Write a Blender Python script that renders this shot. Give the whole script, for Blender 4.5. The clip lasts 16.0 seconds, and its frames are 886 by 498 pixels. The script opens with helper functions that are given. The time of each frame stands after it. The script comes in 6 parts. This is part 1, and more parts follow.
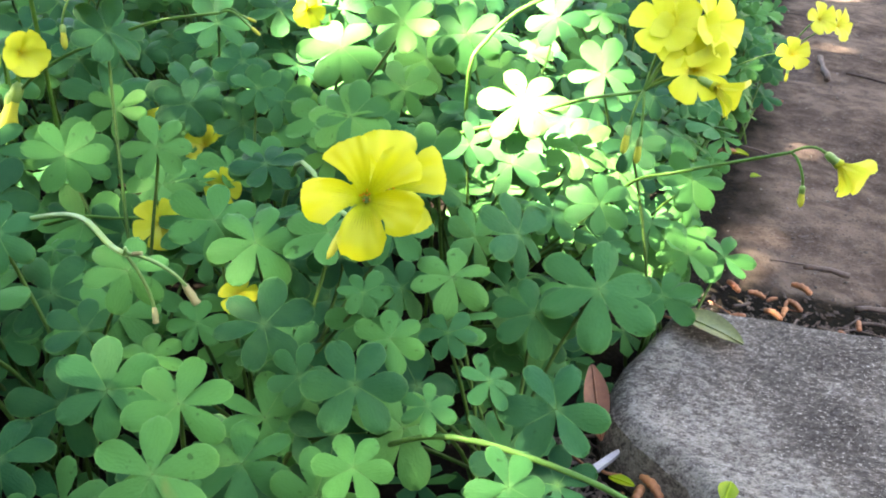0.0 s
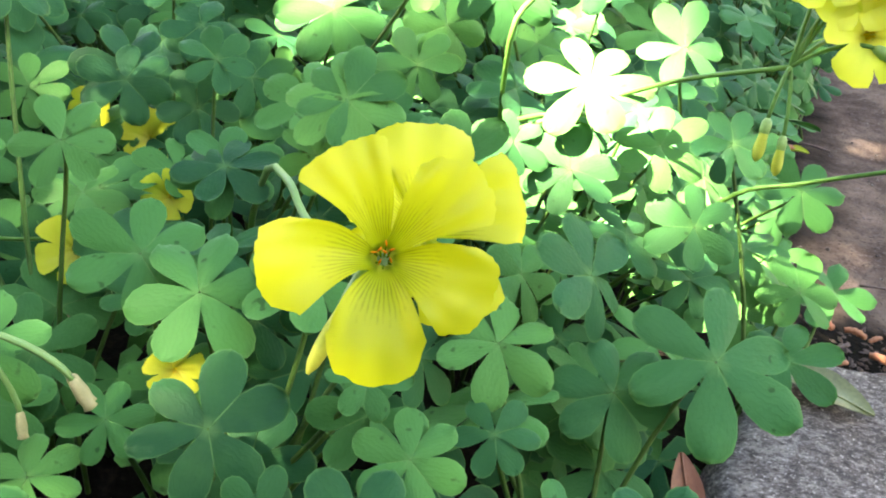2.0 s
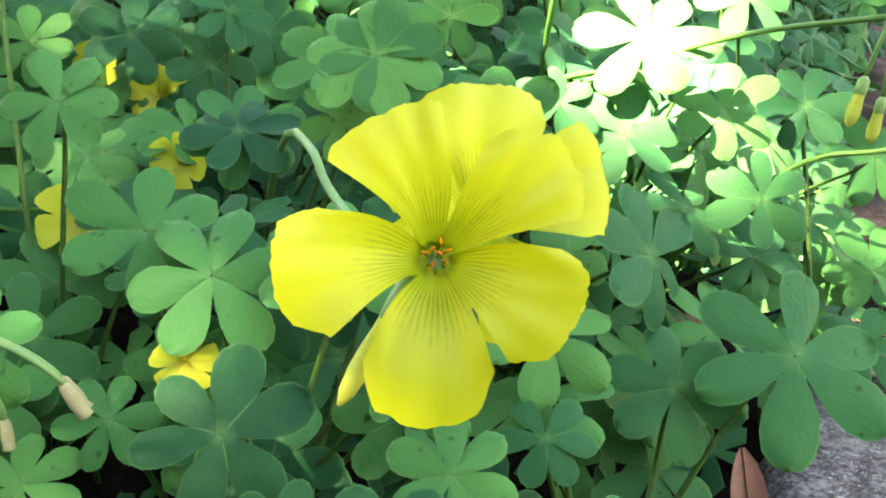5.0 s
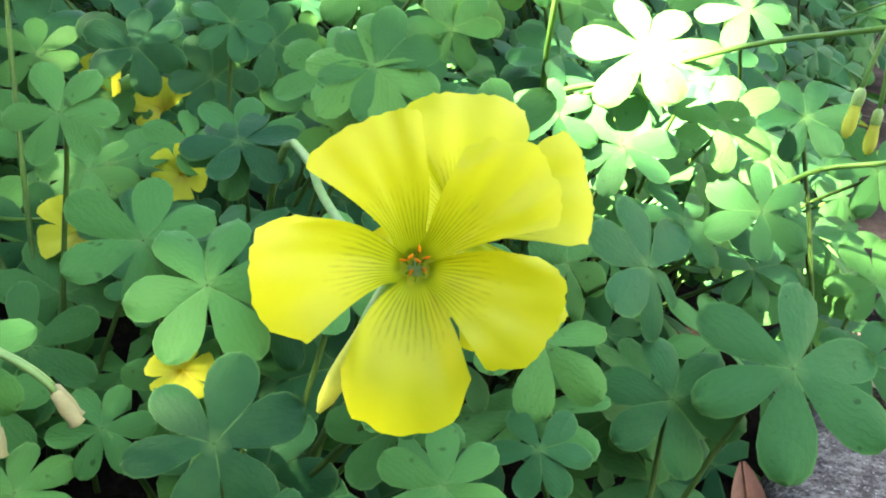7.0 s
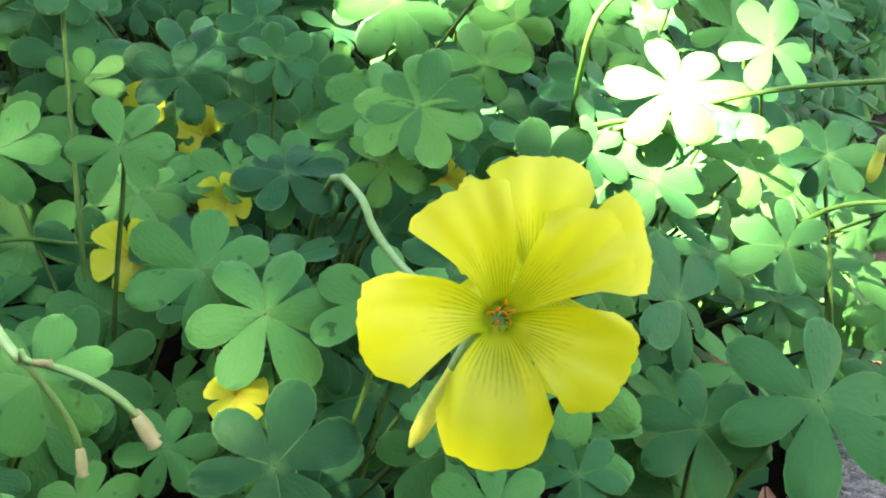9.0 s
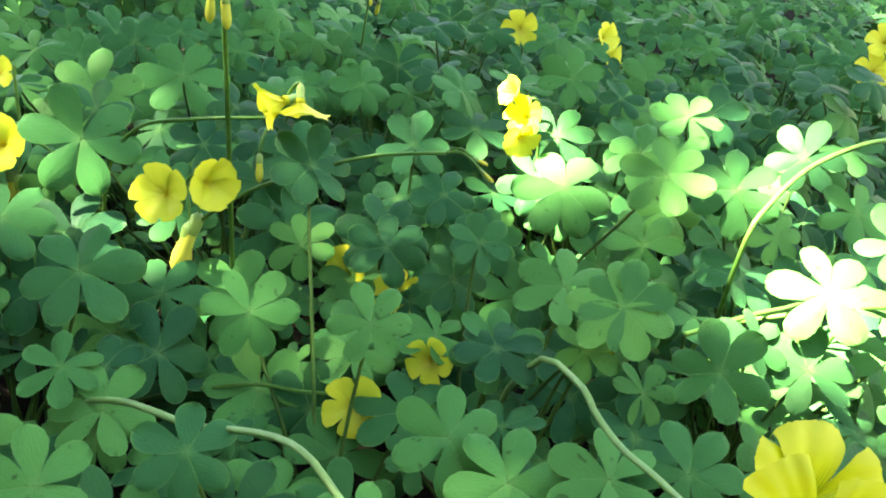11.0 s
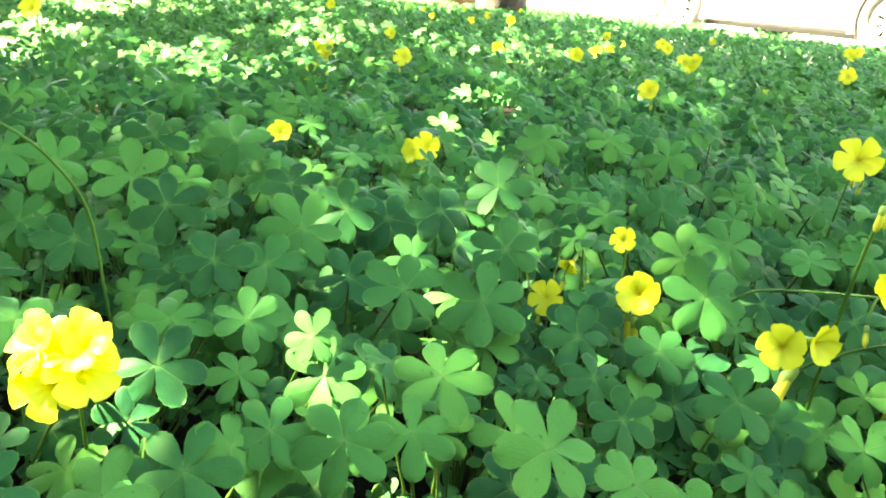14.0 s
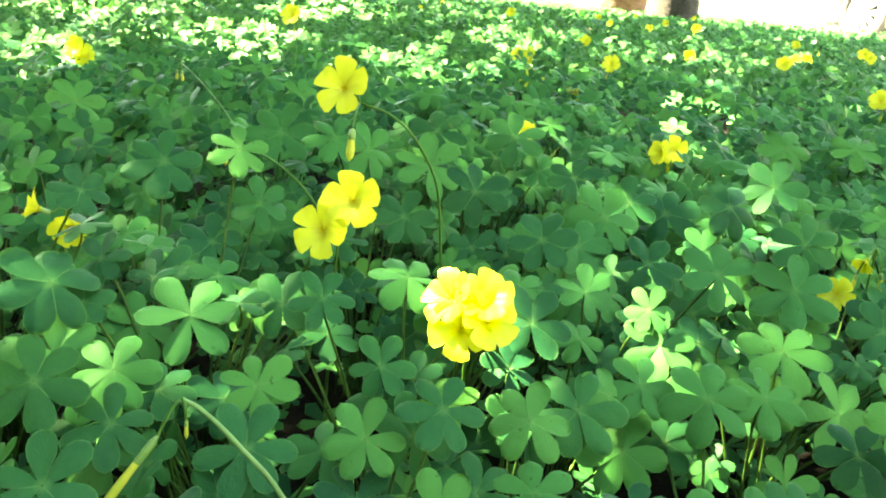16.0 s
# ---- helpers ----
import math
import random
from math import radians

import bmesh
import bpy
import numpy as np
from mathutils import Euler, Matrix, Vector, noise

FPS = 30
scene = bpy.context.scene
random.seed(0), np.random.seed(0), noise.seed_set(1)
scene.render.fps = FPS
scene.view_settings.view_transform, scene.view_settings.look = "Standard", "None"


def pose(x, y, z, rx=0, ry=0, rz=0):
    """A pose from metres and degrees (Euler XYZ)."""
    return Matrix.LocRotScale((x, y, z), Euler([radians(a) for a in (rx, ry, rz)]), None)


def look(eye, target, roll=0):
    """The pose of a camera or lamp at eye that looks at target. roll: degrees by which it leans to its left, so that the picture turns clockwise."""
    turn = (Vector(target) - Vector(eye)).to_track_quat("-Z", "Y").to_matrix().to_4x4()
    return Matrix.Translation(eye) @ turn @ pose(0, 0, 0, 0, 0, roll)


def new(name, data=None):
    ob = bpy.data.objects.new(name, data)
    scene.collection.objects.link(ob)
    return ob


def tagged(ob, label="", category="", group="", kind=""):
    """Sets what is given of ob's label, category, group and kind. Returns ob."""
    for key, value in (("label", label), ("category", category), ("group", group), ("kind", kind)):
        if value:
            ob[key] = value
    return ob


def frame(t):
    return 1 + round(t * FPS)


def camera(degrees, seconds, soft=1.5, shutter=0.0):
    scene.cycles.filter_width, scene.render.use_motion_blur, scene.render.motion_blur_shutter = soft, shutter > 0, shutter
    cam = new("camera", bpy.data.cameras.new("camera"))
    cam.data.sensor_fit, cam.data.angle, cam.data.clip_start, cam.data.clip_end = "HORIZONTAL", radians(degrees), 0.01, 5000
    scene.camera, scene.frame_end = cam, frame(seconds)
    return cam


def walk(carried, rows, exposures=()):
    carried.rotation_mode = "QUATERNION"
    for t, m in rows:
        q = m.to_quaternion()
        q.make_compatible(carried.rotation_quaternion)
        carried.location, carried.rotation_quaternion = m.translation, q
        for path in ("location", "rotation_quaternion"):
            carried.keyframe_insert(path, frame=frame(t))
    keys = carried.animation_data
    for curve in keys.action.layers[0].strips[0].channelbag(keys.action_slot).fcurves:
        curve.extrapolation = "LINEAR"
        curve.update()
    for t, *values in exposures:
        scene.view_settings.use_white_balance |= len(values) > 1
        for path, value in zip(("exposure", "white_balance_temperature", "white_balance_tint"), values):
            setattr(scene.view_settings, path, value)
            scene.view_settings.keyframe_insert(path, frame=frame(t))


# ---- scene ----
cam = camera(58.2, 16.0, soft=2.0)
METRES, EYE, TILT, LEAN, TURN = 0.62, 0.27, -29.3, -4.36, 0.0
EXPOSURES = [(0.0, 5.50, 8200.0, 17.0), (8.0, 5.44, 7900.0, 16.0), (11.0, 5.18, 8300.0, 8.0), (12.2, 5.42, 8600.0, -2.0), (13.5, 5.50, 10200.0, -4.0), (16.0, 5.46, 10400.0, -10.0)]
ROWS = [
    (0.0, 0.0, 0.0, 0.0, 0.0, 0.0, -0.0),
    (0.5, -0.0245, 0.0755, 0.011, -0.87, -0.4, -0.14),
    (1.0, -0.0343, 0.1293, 0.0182, -1.02, -0.11, -0.39),
    (1.5, -0.0296, 0.1595, 0.0279, -1.01, 0.04, -0.6),
    (2.0, -0.0248, 0.1813, 0.0287, -0.88, -0.87, -0.62),
    (2.5, -0.0184, 0.1918, 0.0367, -0.35, -1.89, -0.84),
    (3.0, -0.033, 0.188, 0.0358, 0.32, -2.67, -0.89),
    (3.5, -0.035, 0.1953, 0.0335, 0.65, -3.39, -0.81),
    (4.0, -0.0366, 0.2216, 0.0404, 0.31, -3.91, -0.79),
    (6.5, -0.0277, 0.2251, 0.0337, 1.14, -3.29, -0.88),
    (7.0, -0.0279, 0.2239, 0.0346, 1.25, -2.93, -0.94),
    (7.5, -0.0258, 0.2247, 0.0345, 1.19, -3.03, -0.99),
    (8.0, -0.025, 0.2242, 0.0349, 1.06, -3.03, -0.91),
    (10.5, -0.1025, 0.1461, 0.075, 4.24, 2.49, -4.1),
    (11.0, -0.1231, 0.1208, 0.0854, 5.51, 4.44, -4.75),
    (11.5, -0.1627, 0.085, 0.0822, 7.43, 6.11, -5.72),
    (12.0, -0.2046, 0.0415, 0.0826, 10.26, 7.78, -7.37),
    (12.5, -0.2426, -0.0073, 0.0804, 13.24, 9.41, -8.58),
    (13.0, -0.2836, -0.0497, 0.0767, 16.5, 10.25, -9.77),
    (13.5, -0.3234, -0.0902, 0.063, 19.37, 10.58, -11.17),
    (14.0, -0.366, -0.1322, 0.0399, 22.36, 10.41, -13.03),
    (14.5, -0.4059, -0.1677, 0.0124, 24.83, 10.07, -14.4),
    (15.0, -0.4355, -0.1957, -0.0057, 26.7, 9.62, -15.38),
    (15.5, -0.4556, -0.2308, -0.0131, 28.58, 9.26, -16.1),
    (16.0, -0.4711, -0.2765, -0.042, 32.11, 8.29, -17.74),
]
walk(cam, [(t, pose(0, 0, EYE, TILT, LEAN, TURN) @ pose(METRES * x, METRES * y, METRES * z, 90 + pitch, roll, yaw)) for t, x, y, z, yaw, pitch, roll in ROWS],
     EXPOSURES)

# ---- light ----
SUN_ELEVATION, SUN_AZIMUTH = 52.0, 252.0  # degrees; azimuth clockwise from +y, where the sun stands
_e, _a = radians(SUN_ELEVATION), radians(SUN_AZIMUTH)
TO_SUN = Vector((math.sin(_a) * math.cos(_e), math.cos(_a) * math.cos(_e), math.sin(_e)))

world = bpy.data.worlds.new("sky")
scene.world = world
world.use_nodes = True
_n = world.node_tree.nodes
_sky = _n.new("ShaderNodeTexSky")
_sky.sky_type, _sky.sun_disc = "NISHITA", False
_sky.sun_elevation, _sky.sun_rotation = _e, _a
_n["Background"].inputs["Strength"].default_value = 0.057
world.node_tree.links.new(_sky.outputs["Color"], _n["Background"].inputs["Color"])

_sun = bpy.data.lights.new("sun", "SUN")
_sun.energy, _sun.angle, _sun.color = 5.0, radians(0.53), (1.0, 0.97, 0.92)
sun = new("sun", _sun)
sun.matrix_world = look(TO_SUN * 30, (0, 0, 0))

# ---- materials ----
class Nodes:
    """A small shorthand for node trees."""

    def __init__(self, name):
        self.mat = bpy.data.materials.new(name)
        self.mat.use_nodes = True
        self.tree = self.mat.node_tree
        self.bsdf = self.tree.nodes["Principled BSDF"]
        self.out = self.tree.nodes["Material Output"]

    def add(self, kind, **values):
        node = self.tree.nodes.new("ShaderNode" + kind)
        for key, value in values.items():
            if key in node.inputs:
                node.inputs[key].default_value = value
        return node

    def link(self, a, b):
        self.tree.links.new(a, b)

    def math(self, op, a, b=0.0, clamp=False):
        node = self.tree.nodes.new("ShaderNodeMath")
        node.operation, node.use_clamp = op, clamp
        for socket, value in zip(node.inputs, (a, b)):
            if isinstance(value, (int, float)):
                socket.default_value = value
            else:
                self.link(value, socket)
        return node.outputs[0]

    def mix(self, f, a, b, blend="MIX"):
        node = self.tree.nodes.new("ShaderNodeMix")
        node.data_type, node.blend_type = "RGBA", blend
        for socket, value in ((node.inputs[0], f), (node.inputs[6], a), (node.inputs[7], b)):
            if isinstance(value, (int, float)):
                socket.default_value = value
            elif isinstance(value, tuple):
                socket.default_value = (*value, 1.0) if len(value) == 3 else value
            else:
                self.link(value, socket)
        return node.outputs[2]

    def ramp(self, f, stops):
        node = self.tree.nodes.new("ShaderNodeValToRGB")
        el = node.color_ramp.elements
        while len(el) < len(stops):
            el.new(0.5)
        for e, (at, c) in zip(el, stops):
            e.position, e.color = at, (*c, 1.0) if len(c) == 3 else c
        self.link(f, node.inputs[0])
        return node.outputs[0]

    def noise(self, scale, detail=4.0, rough=0.55, where=None, out="Fac"):
        node = self.add("TexNoise", Scale=scale, Detail=detail, Roughness=rough)
        if where is not None:
            self.link(where, node.inputs["Vector"])
        return node.outputs[out]

    def coord(self, which="Object"):
        return self.add("TexCoord").outputs[which]

    def position(self):
        return self.add("NewGeometry").outputs["Position"]

    def bump(self, height, strength=0.3, distance=0.001):
        node = self.add("Bump", Strength=strength, Distance=distance)
        self.link(height, node.inputs["Height"])
        self.link(node.outputs[0], self.bsdf.inputs["Normal"])
        return node.outputs[0]

    def base(self, colour, roughness=0.5, metallic=0.0, specular=0.5):
        for name, value in (("Base Color", colour), ("Roughness", roughness), ("Metallic", metallic), ("Specular IOR Level", specular)):
            socket = self.bsdf.inputs[name]
            if isinstance(value, (int, float)):
                socket.default_value = value
            elif isinstance(value, tuple):
                socket.default_value = (*value, 1.0)
            else:
                self.link(value, socket)
        return self

    def translucent(self, colour, amount, normal=None):
        tr = self.add("BsdfTranslucent")
        if isinstance(colour, tuple):
            tr.inputs["Color"].default_value = (*colour, 1.0)
        else:
            self.link(colour, tr.inputs["Color"])
        if normal is not None:
            self.link(normal, tr.inputs["Normal"])
        mx = self.add("MixShader", Fac=amount)
        self.link(self.bsdf.outputs[0], mx.inputs[1])
        self.link(tr.outputs[0], mx.inputs[2])
        self.link(mx.outputs[0], self.out.inputs[0])
        return self


def leaf_material(name, per_island):
    k = Nodes(name)
    rnd = k.add("NewGeometry").outputs["Random Per Island"] if per_island else k.add("ObjectInfo").outputs["Random"]
    uv = k.coord("UV")
    sep = k.add("SeparateXYZ")
    k.link(uv, sep.inputs[0])
    u, v = sep.outputs[0], sep.outputs[1]
    green = k.ramp(rnd, [(0.0, (0.008, 0.051, 0.022)), (0.25, (0.014, 0.081, 0.030)), (0.5, (0.024, 0.113, 0.034)), (0.80, (0.042, 0.165, 0.040)), (1.0, (0.062, 0.200, 0.045))])
    where = k.position()
    blot = k.noise(70.0, 4.0, 0.65, where)
    big = k.noise(9.0, 2.0, 0.5, where)
    green = k.mix(k.math("MULTIPLY", k.math("MULTIPLY", k.math("SUBTRACT", blot, 0.42), 2.6, True), 0.28), green, (0.046, 0.165, 0.036))
    green = k.mix(k.math("MULTIPLY", k.math("SUBTRACT", big, 0.48), 1.1, True), green, (0.050, 0.178, 0.024))
    # a pale midrib where the leaflet folds, and a paler hub
    hub = k.math("MULTIPLY", k.math("SUBTRACT", 0.16, v), 4.0, True)
    rib = k.math("SUBTRACT", 1.0, k.math("MULTIPLY", u, 60.0), True)
    green = k.mix(k.math("MULTIPLY", k.math("MAXIMUM", hub, rib), 0.75), green, (0.100, 0.225, 0.065))
    # a thin pale rim at the lobes' ends
    rim = k.math("MULTIPLY", k.math("SUBTRACT", v, 0.945), 20.0, True)
    green = k.mix(k.math("MULTIPLY", rim, 0.45), green, (0.090, 0.225, 0.060))
    # veins that branch from the midrib into the lobes
    shake = k.math("MULTIPLY", k.noise(7.0, 2.0, 0.5, uv), 7.0)
    wave = k.math("SINE", k.math("ADD", k.math("SUBTRACT", k.math("MULTIPLY", v, 30.0), k.math("MULTIPLY", u, 46.0)), shake))
    vein = k.math("POWER", k.math("ABSOLUTE", wave), 7.0)
    green = k.mix(k.math("MULTIPLY", k.math("MULTIPLY", vein, blot), 0.16), green, (0.012, 0.062, 0.014))
    # a dull waxy bloom in patches
    wax = k.math("MULTIPLY", k.math("SUBTRACT", k.noise(26.0, 4.0, 0.65, where), 0.46), 2.4, True)
    green = k.mix(k.math("MULTIPLY", wax, 0.26), green, (0.048, 0.158, 0.054))
    # small dark flecks, on some leaves more than on others
    flecks = k.noise(270.0, 1.5, 0.5, where)
    some = k.math("MULTIPLY", rnd, 0.09)
    dark = k.math("MULTIPLY", k.math("SUBTRACT", flecks, k.math("SUBTRACT", 0.77, some)), 18.0, True)
    green = k.mix(k.math("MULTIPLY", dark, 0.55), green, (0.010, 0.022, 0.007))
    # a few yellowing, browned places
    tan = k.math("MULTIPLY", k.math("SUBTRACT", k.noise(41.0, 3.0, 0.7, where), 0.71), 12.0, True)
    green = k.mix(k.math("MULTIPLY", tan, 0.6), green, (0.16, 0.15, 0.035))
    rough = k.math("ADD", 0.36, k.math("MULTIPLY", k.math("ADD", wax, blot), 0.12))
    k.base(green, k.math("ADD", rough, 0.06), 0.0, 0.06)
    k.bump(k.math("ADD", k.math("MULTIPLY", vein, -0.14), k.math("MULTIPLY", k.noise(160.0, 3.0, 0.55, where), 1.7)), 0.40, 0.0007)
    k.translucent(k.mix(0.5, green, (0.07, 0.24, 0.020)), 0.09)
    return k.mat


def petal_material(name, veins=1.0, light=1.0, pale=0.0, throat=((0.19, 0.33, 0.012), (0.30, 0.385, 0.012))):
    k = Nodes(name)
    sep = k.add("SeparateXYZ")
    k.link(k.coord("UV"), sep.inputs[0])
    u, v = sep.outputs[0], sep.outputs[1]
    yellow = k.ramp(v, [(0.0, throat[0]), (0.17, throat[1]), (0.40, (0.42, 0.445, 0.012)), (1.0, (0.455, 0.468, 0.015))])
    tone = k.noise(180.0, 3.0, 0.6, k.position())
    broad = k.noise(55.0, 3.0, 0.6, k.position())
    yellow = k.mix(k.math("MULTIPLY", tone, 0.30), yellow, (0.40, 0.405, 0.009))
    yellow = k.mix(k.math("MULTIPLY", k.math("SUBTRACT", broad, 0.45), 1.8, True), yellow, (0.475, 0.482, 0.016))
    yellow = k.mix(1.0, yellow, (light * 0.99, light * 1.02, light), "MULTIPLY")
    yellow = k.mix(1.0, yellow, (0.0, 0.0, pale), "ADD")
    # fine veins that fan out from the throat and fade half-way up
    wobble = k.noise(6.0, 2.0, 0.5, k.coord("UV"))
    ang = k.math("ADD", k.math("MULTIPLY", u, 44.0), k.math("MULTIPLY", wobble, 2.2))
    line = k.math("POWER", k.math("ABSOLUTE", k.math("SINE", ang)), 5.0)
    reach = k.math("ADD", 0.36, k.math("MULTIPLY", k.noise(14.0, 1.0, 0.5, k.coord("UV")), 0.34))
    fade = k.math("MULTIPLY", k.math("MULTIPLY", k.math("SUBTRACT", reach, v), 3.0, True), k.math("MULTIPLY", k.math("SUBTRACT", v, 0.06), 7.0, True))
    yellow = k.mix(k.math("MULTIPLY", k.math("MULTIPLY", line, fade), 0.80 * veins), yellow, (0.085, 0.110, 0.003))
    k.base(yellow, 0.45, 0.0, 0.28)
    fold = k.math("SINE", k.math("MULTIPLY", ang, 0.5))
    k.bump(k.math("ADD", k.math("MULTIPLY", fold, 0.35), k.math("MULTIPLY", k.math("ADD", tone, broad), 0.8)), 0.22, 0.0004)
    k.translucent(k.mix(0.5, yellow, (0.52, 0.50, 0.012 + pale)), 0.40)
    return k.mat


def plain_material(name, dark, light, scale, roughness=0.6, bump=0.3, distance=0.001, metallic=0.0, specular=0.5, translucent=0.0):
    """A colour that wanders between two tones at two scales, with fine relief."""
    k = Nodes(name)
    where = k.position()
    mixd = k.math("ADD", k.math("MULTIPLY", k.noise(scale, 5.0, 0.6, where), 0.6), k.math("MULTIPLY", k.noise(scale * 7.0, 3.0, 0.6, where), 0.4))
    rnd = k.math("MULTIPLY", k.math("SUBTRACT", k.add("ObjectInfo").outputs["Random"], 0.5), 0.25)
    f = k.math("ADD", mixd, rnd)
    colour = k.ramp(f, [(0.32, dark), (0.68, light)])
    k.base(colour, roughness, metallic, specular)
    if bump:
        k.bump(mixd, bump, distance)
    if translucent:
        k.translucent(light, translucent)
    return k.mat


def stone_material():
    k = Nodes("weathered_concrete")
    where = k.position()
    drawn = k.add("Mapping")
    drawn.inputs["Rotation"].default_value = (0.0, 0.0, 0.35)
    drawn.inputs["Scale"].default_value = (0.6, 1.0, 1.0)
    k.link(where, drawn.inputs["Vector"])
    grain = k.noise(900.0, 2.0, 0.7, drawn.outputs[0])
    mid = k.noise(300.0, 5.0, 0.8, drawn.outputs[0])
    big = k.noise(12.0, 4.0, 0.6, where)
    c = k.ramp(k.math("ADD", k.math("MULTIPLY", mid, 0.55), k.math("MULTIPLY", big, 0.45)), [(0.40, (0.024, 0.020, 0.017)), (0.50, (0.078, 0.070, 0.060)), (0.60, (0.230, 0.215, 0.186))])
    c = k.mix(k.math("MULTIPLY", k.math("SUBTRACT", grain, 0.60), 9.0, True), c, (0.380, 0.362, 0.320))
    c = k.mix(k.math("MULTIPLY", k.math("SUBTRACT", 0.43, grain), 9.0, True), c, (0.032, 0.028, 0.024))
    k.base(c, 0.9, 0.0, 0.2)
    k.bump(k.math("ADD", grain, k.math("MULTIPLY", mid, 1.6)), 0.9, 0.0009)
    return k.mat


def ground_material():
    """Dark mulchy soil under the plants, worn grey-brown path beside them."""
    k = Nodes("soil_and_path")
    where = k.position()
    sep = k.add("SeparateXYZ")
    k.link(where, sep.inputs[0])
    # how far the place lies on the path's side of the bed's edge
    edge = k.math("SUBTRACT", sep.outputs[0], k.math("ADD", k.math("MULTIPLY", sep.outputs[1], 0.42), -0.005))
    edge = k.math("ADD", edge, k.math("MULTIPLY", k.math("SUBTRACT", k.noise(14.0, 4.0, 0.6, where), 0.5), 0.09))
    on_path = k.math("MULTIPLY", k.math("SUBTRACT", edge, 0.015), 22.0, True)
    # the path is a strip; unseen ground past it darkened to cut bounced sunlight
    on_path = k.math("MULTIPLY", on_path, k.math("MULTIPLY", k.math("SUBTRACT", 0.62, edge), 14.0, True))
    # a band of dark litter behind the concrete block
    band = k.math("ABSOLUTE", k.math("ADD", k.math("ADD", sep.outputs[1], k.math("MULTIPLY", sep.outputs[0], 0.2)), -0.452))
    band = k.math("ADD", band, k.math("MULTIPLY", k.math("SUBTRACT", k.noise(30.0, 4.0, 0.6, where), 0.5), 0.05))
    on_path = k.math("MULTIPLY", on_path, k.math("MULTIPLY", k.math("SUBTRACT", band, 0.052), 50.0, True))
    fine = k.noise(260.0, 4.0, 0.7, where)
    mid = k.noise(38.0, 5.0, 0.6, where)
    big = k.noise(5.0, 4.0, 0.6, where)
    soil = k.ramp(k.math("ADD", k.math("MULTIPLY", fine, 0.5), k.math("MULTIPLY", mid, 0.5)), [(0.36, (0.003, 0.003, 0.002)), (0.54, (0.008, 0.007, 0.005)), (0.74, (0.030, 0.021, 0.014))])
    flat = k.ramp(k.math("ADD", k.math("MULTIPLY", mid, 0.5), k.math("MULTIPLY", big, 0.5)), [(0.40, (0.034, 0.024, 0.018)), (0.5, (0.074, 0.054, 0.041)), (0.60, (0.135, 0.102, 0.076))])
    flat = k.mix(k.math("MULTIPLY", k.math("SUBTRACT", fine, 0.52), 4.0, True), flat, (0.125, 0.106, 0.092))
    flat = k.mix(k.math("MULTIPLY", k.math("SUBTRACT", 0.44, k.noise(420.0, 3.0, 0.7, where)), 7.0, True), flat, (0.020, 0.016, 0.013))
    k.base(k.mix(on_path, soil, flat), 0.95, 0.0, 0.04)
    k.bump(k.math("ADD", fine, k.math("MULTIPLY", mid, 1.2)), 0.7, 0.0022)
    return k.mat


LEAF = leaf_material("oxalis_leaf_green", False)
LEAF_FAR = leaf_material("oxalis_leaf_green_massed", True)
PETAL = petal_material("yellow_petal")
SMALL_PETAL = petal_material("yellow_petal_of_small_flower", 0.10, 1.42, 0.03, ((0.36, 0.34, 0.010), (0.40, 0.37, 0.011)))
THROAT = plain_material("yellow_green_throat", (0.34, 0.41, 0.012), (0.44, 0.46, 0.014), 300.0, 0.8, 0.1, 0.0003, translucent=0.3)
STEM = plain_material("green_stem", (0.042, 0.130, 0.020), (0.090, 0.215, 0.040), 60.0, 0.5, 0.1, 0.0005, specular=0.2, translucent=0.12)
PETIOLE = plain_material("dull_green_petiole", (0.018, 0.052, 0.009), (0.060, 0.135, 0.024), 40.0, 0.6, 0.1, 0.0005, specular=0.15)
PALE_STEM = plain_material("pale_green_stem", (0.105, 0.230, 0.055), (0.180, 0.330, 0.095), 60.0, 0.45, 0.1, 0.0005, translucent=0.12)
CALYX = plain_material("green_calyx", (0.100, 0.210, 0.040), (0.200, 0.340, 0.080), 200.0, 0.5, 0.1, 0.0004)
POD = plain_material("straw_pod", (0.20, 0.21, 0.085), (0.31, 0.29, 0.14), 250.0, 0.7, 0.2, 0.0004, specular=0.2, translucent=0.12)
BUD_YELLOW = plain_material("yellow_green_bud", (0.40, 0.45, 0.060), (0.58, 0.60, 0.090), 250.0, 0.5, 0.1, 0.0003, specular=0.2, translucent=0.3)
POLLEN = plain_material("yellow_orange_stamen", (0.62, 0.44, 0.010), (0.70, 0.52, 0.014), 400.0, 0.8, 0.1, 0.0002, specular=0.1)
ANTHER = plain_material("orange_anther", (0.56, 0.130, 0.003), (0.74, 0.240, 0.006), 400.0, 0.8, 0.2, 0.0002, specular=0.1)
STIGMA = plain_material("green_stigma", (0.10, 0.19, 0.006), (0.16, 0.27, 0.010), 400.0, 1.0, 0.1, 0.0002, specular=0.0)
STONE = stone_material()
GROUND = ground_material()
HUSK = plain_material("orange_brown_husk", (0.136, 0.044, 0.017), (0.354, 0.150, 0.061), 90.0, 0.7, 0.5, 0.001)
TWIG = plain_material("brown_twig", (0.037, 0.026, 0.020), (0.116, 0.085, 0.068), 120.0, 0.85, 0.6, 0.001)
DEAD_LEAF = plain_material("red_brown_dead_leaf", (0.080, 0.022, 0.010), (0.200, 0.075, 0.030), 60.0, 0.5, 0.4, 0.001, translucent=0.1)
OLIVE_LEAF = plain_material("olive_fallen_leaf", (0.037, 0.051, 0.012), (0.129, 0.150, 0.041), 70.0, 0.5, 0.4, 0.001)
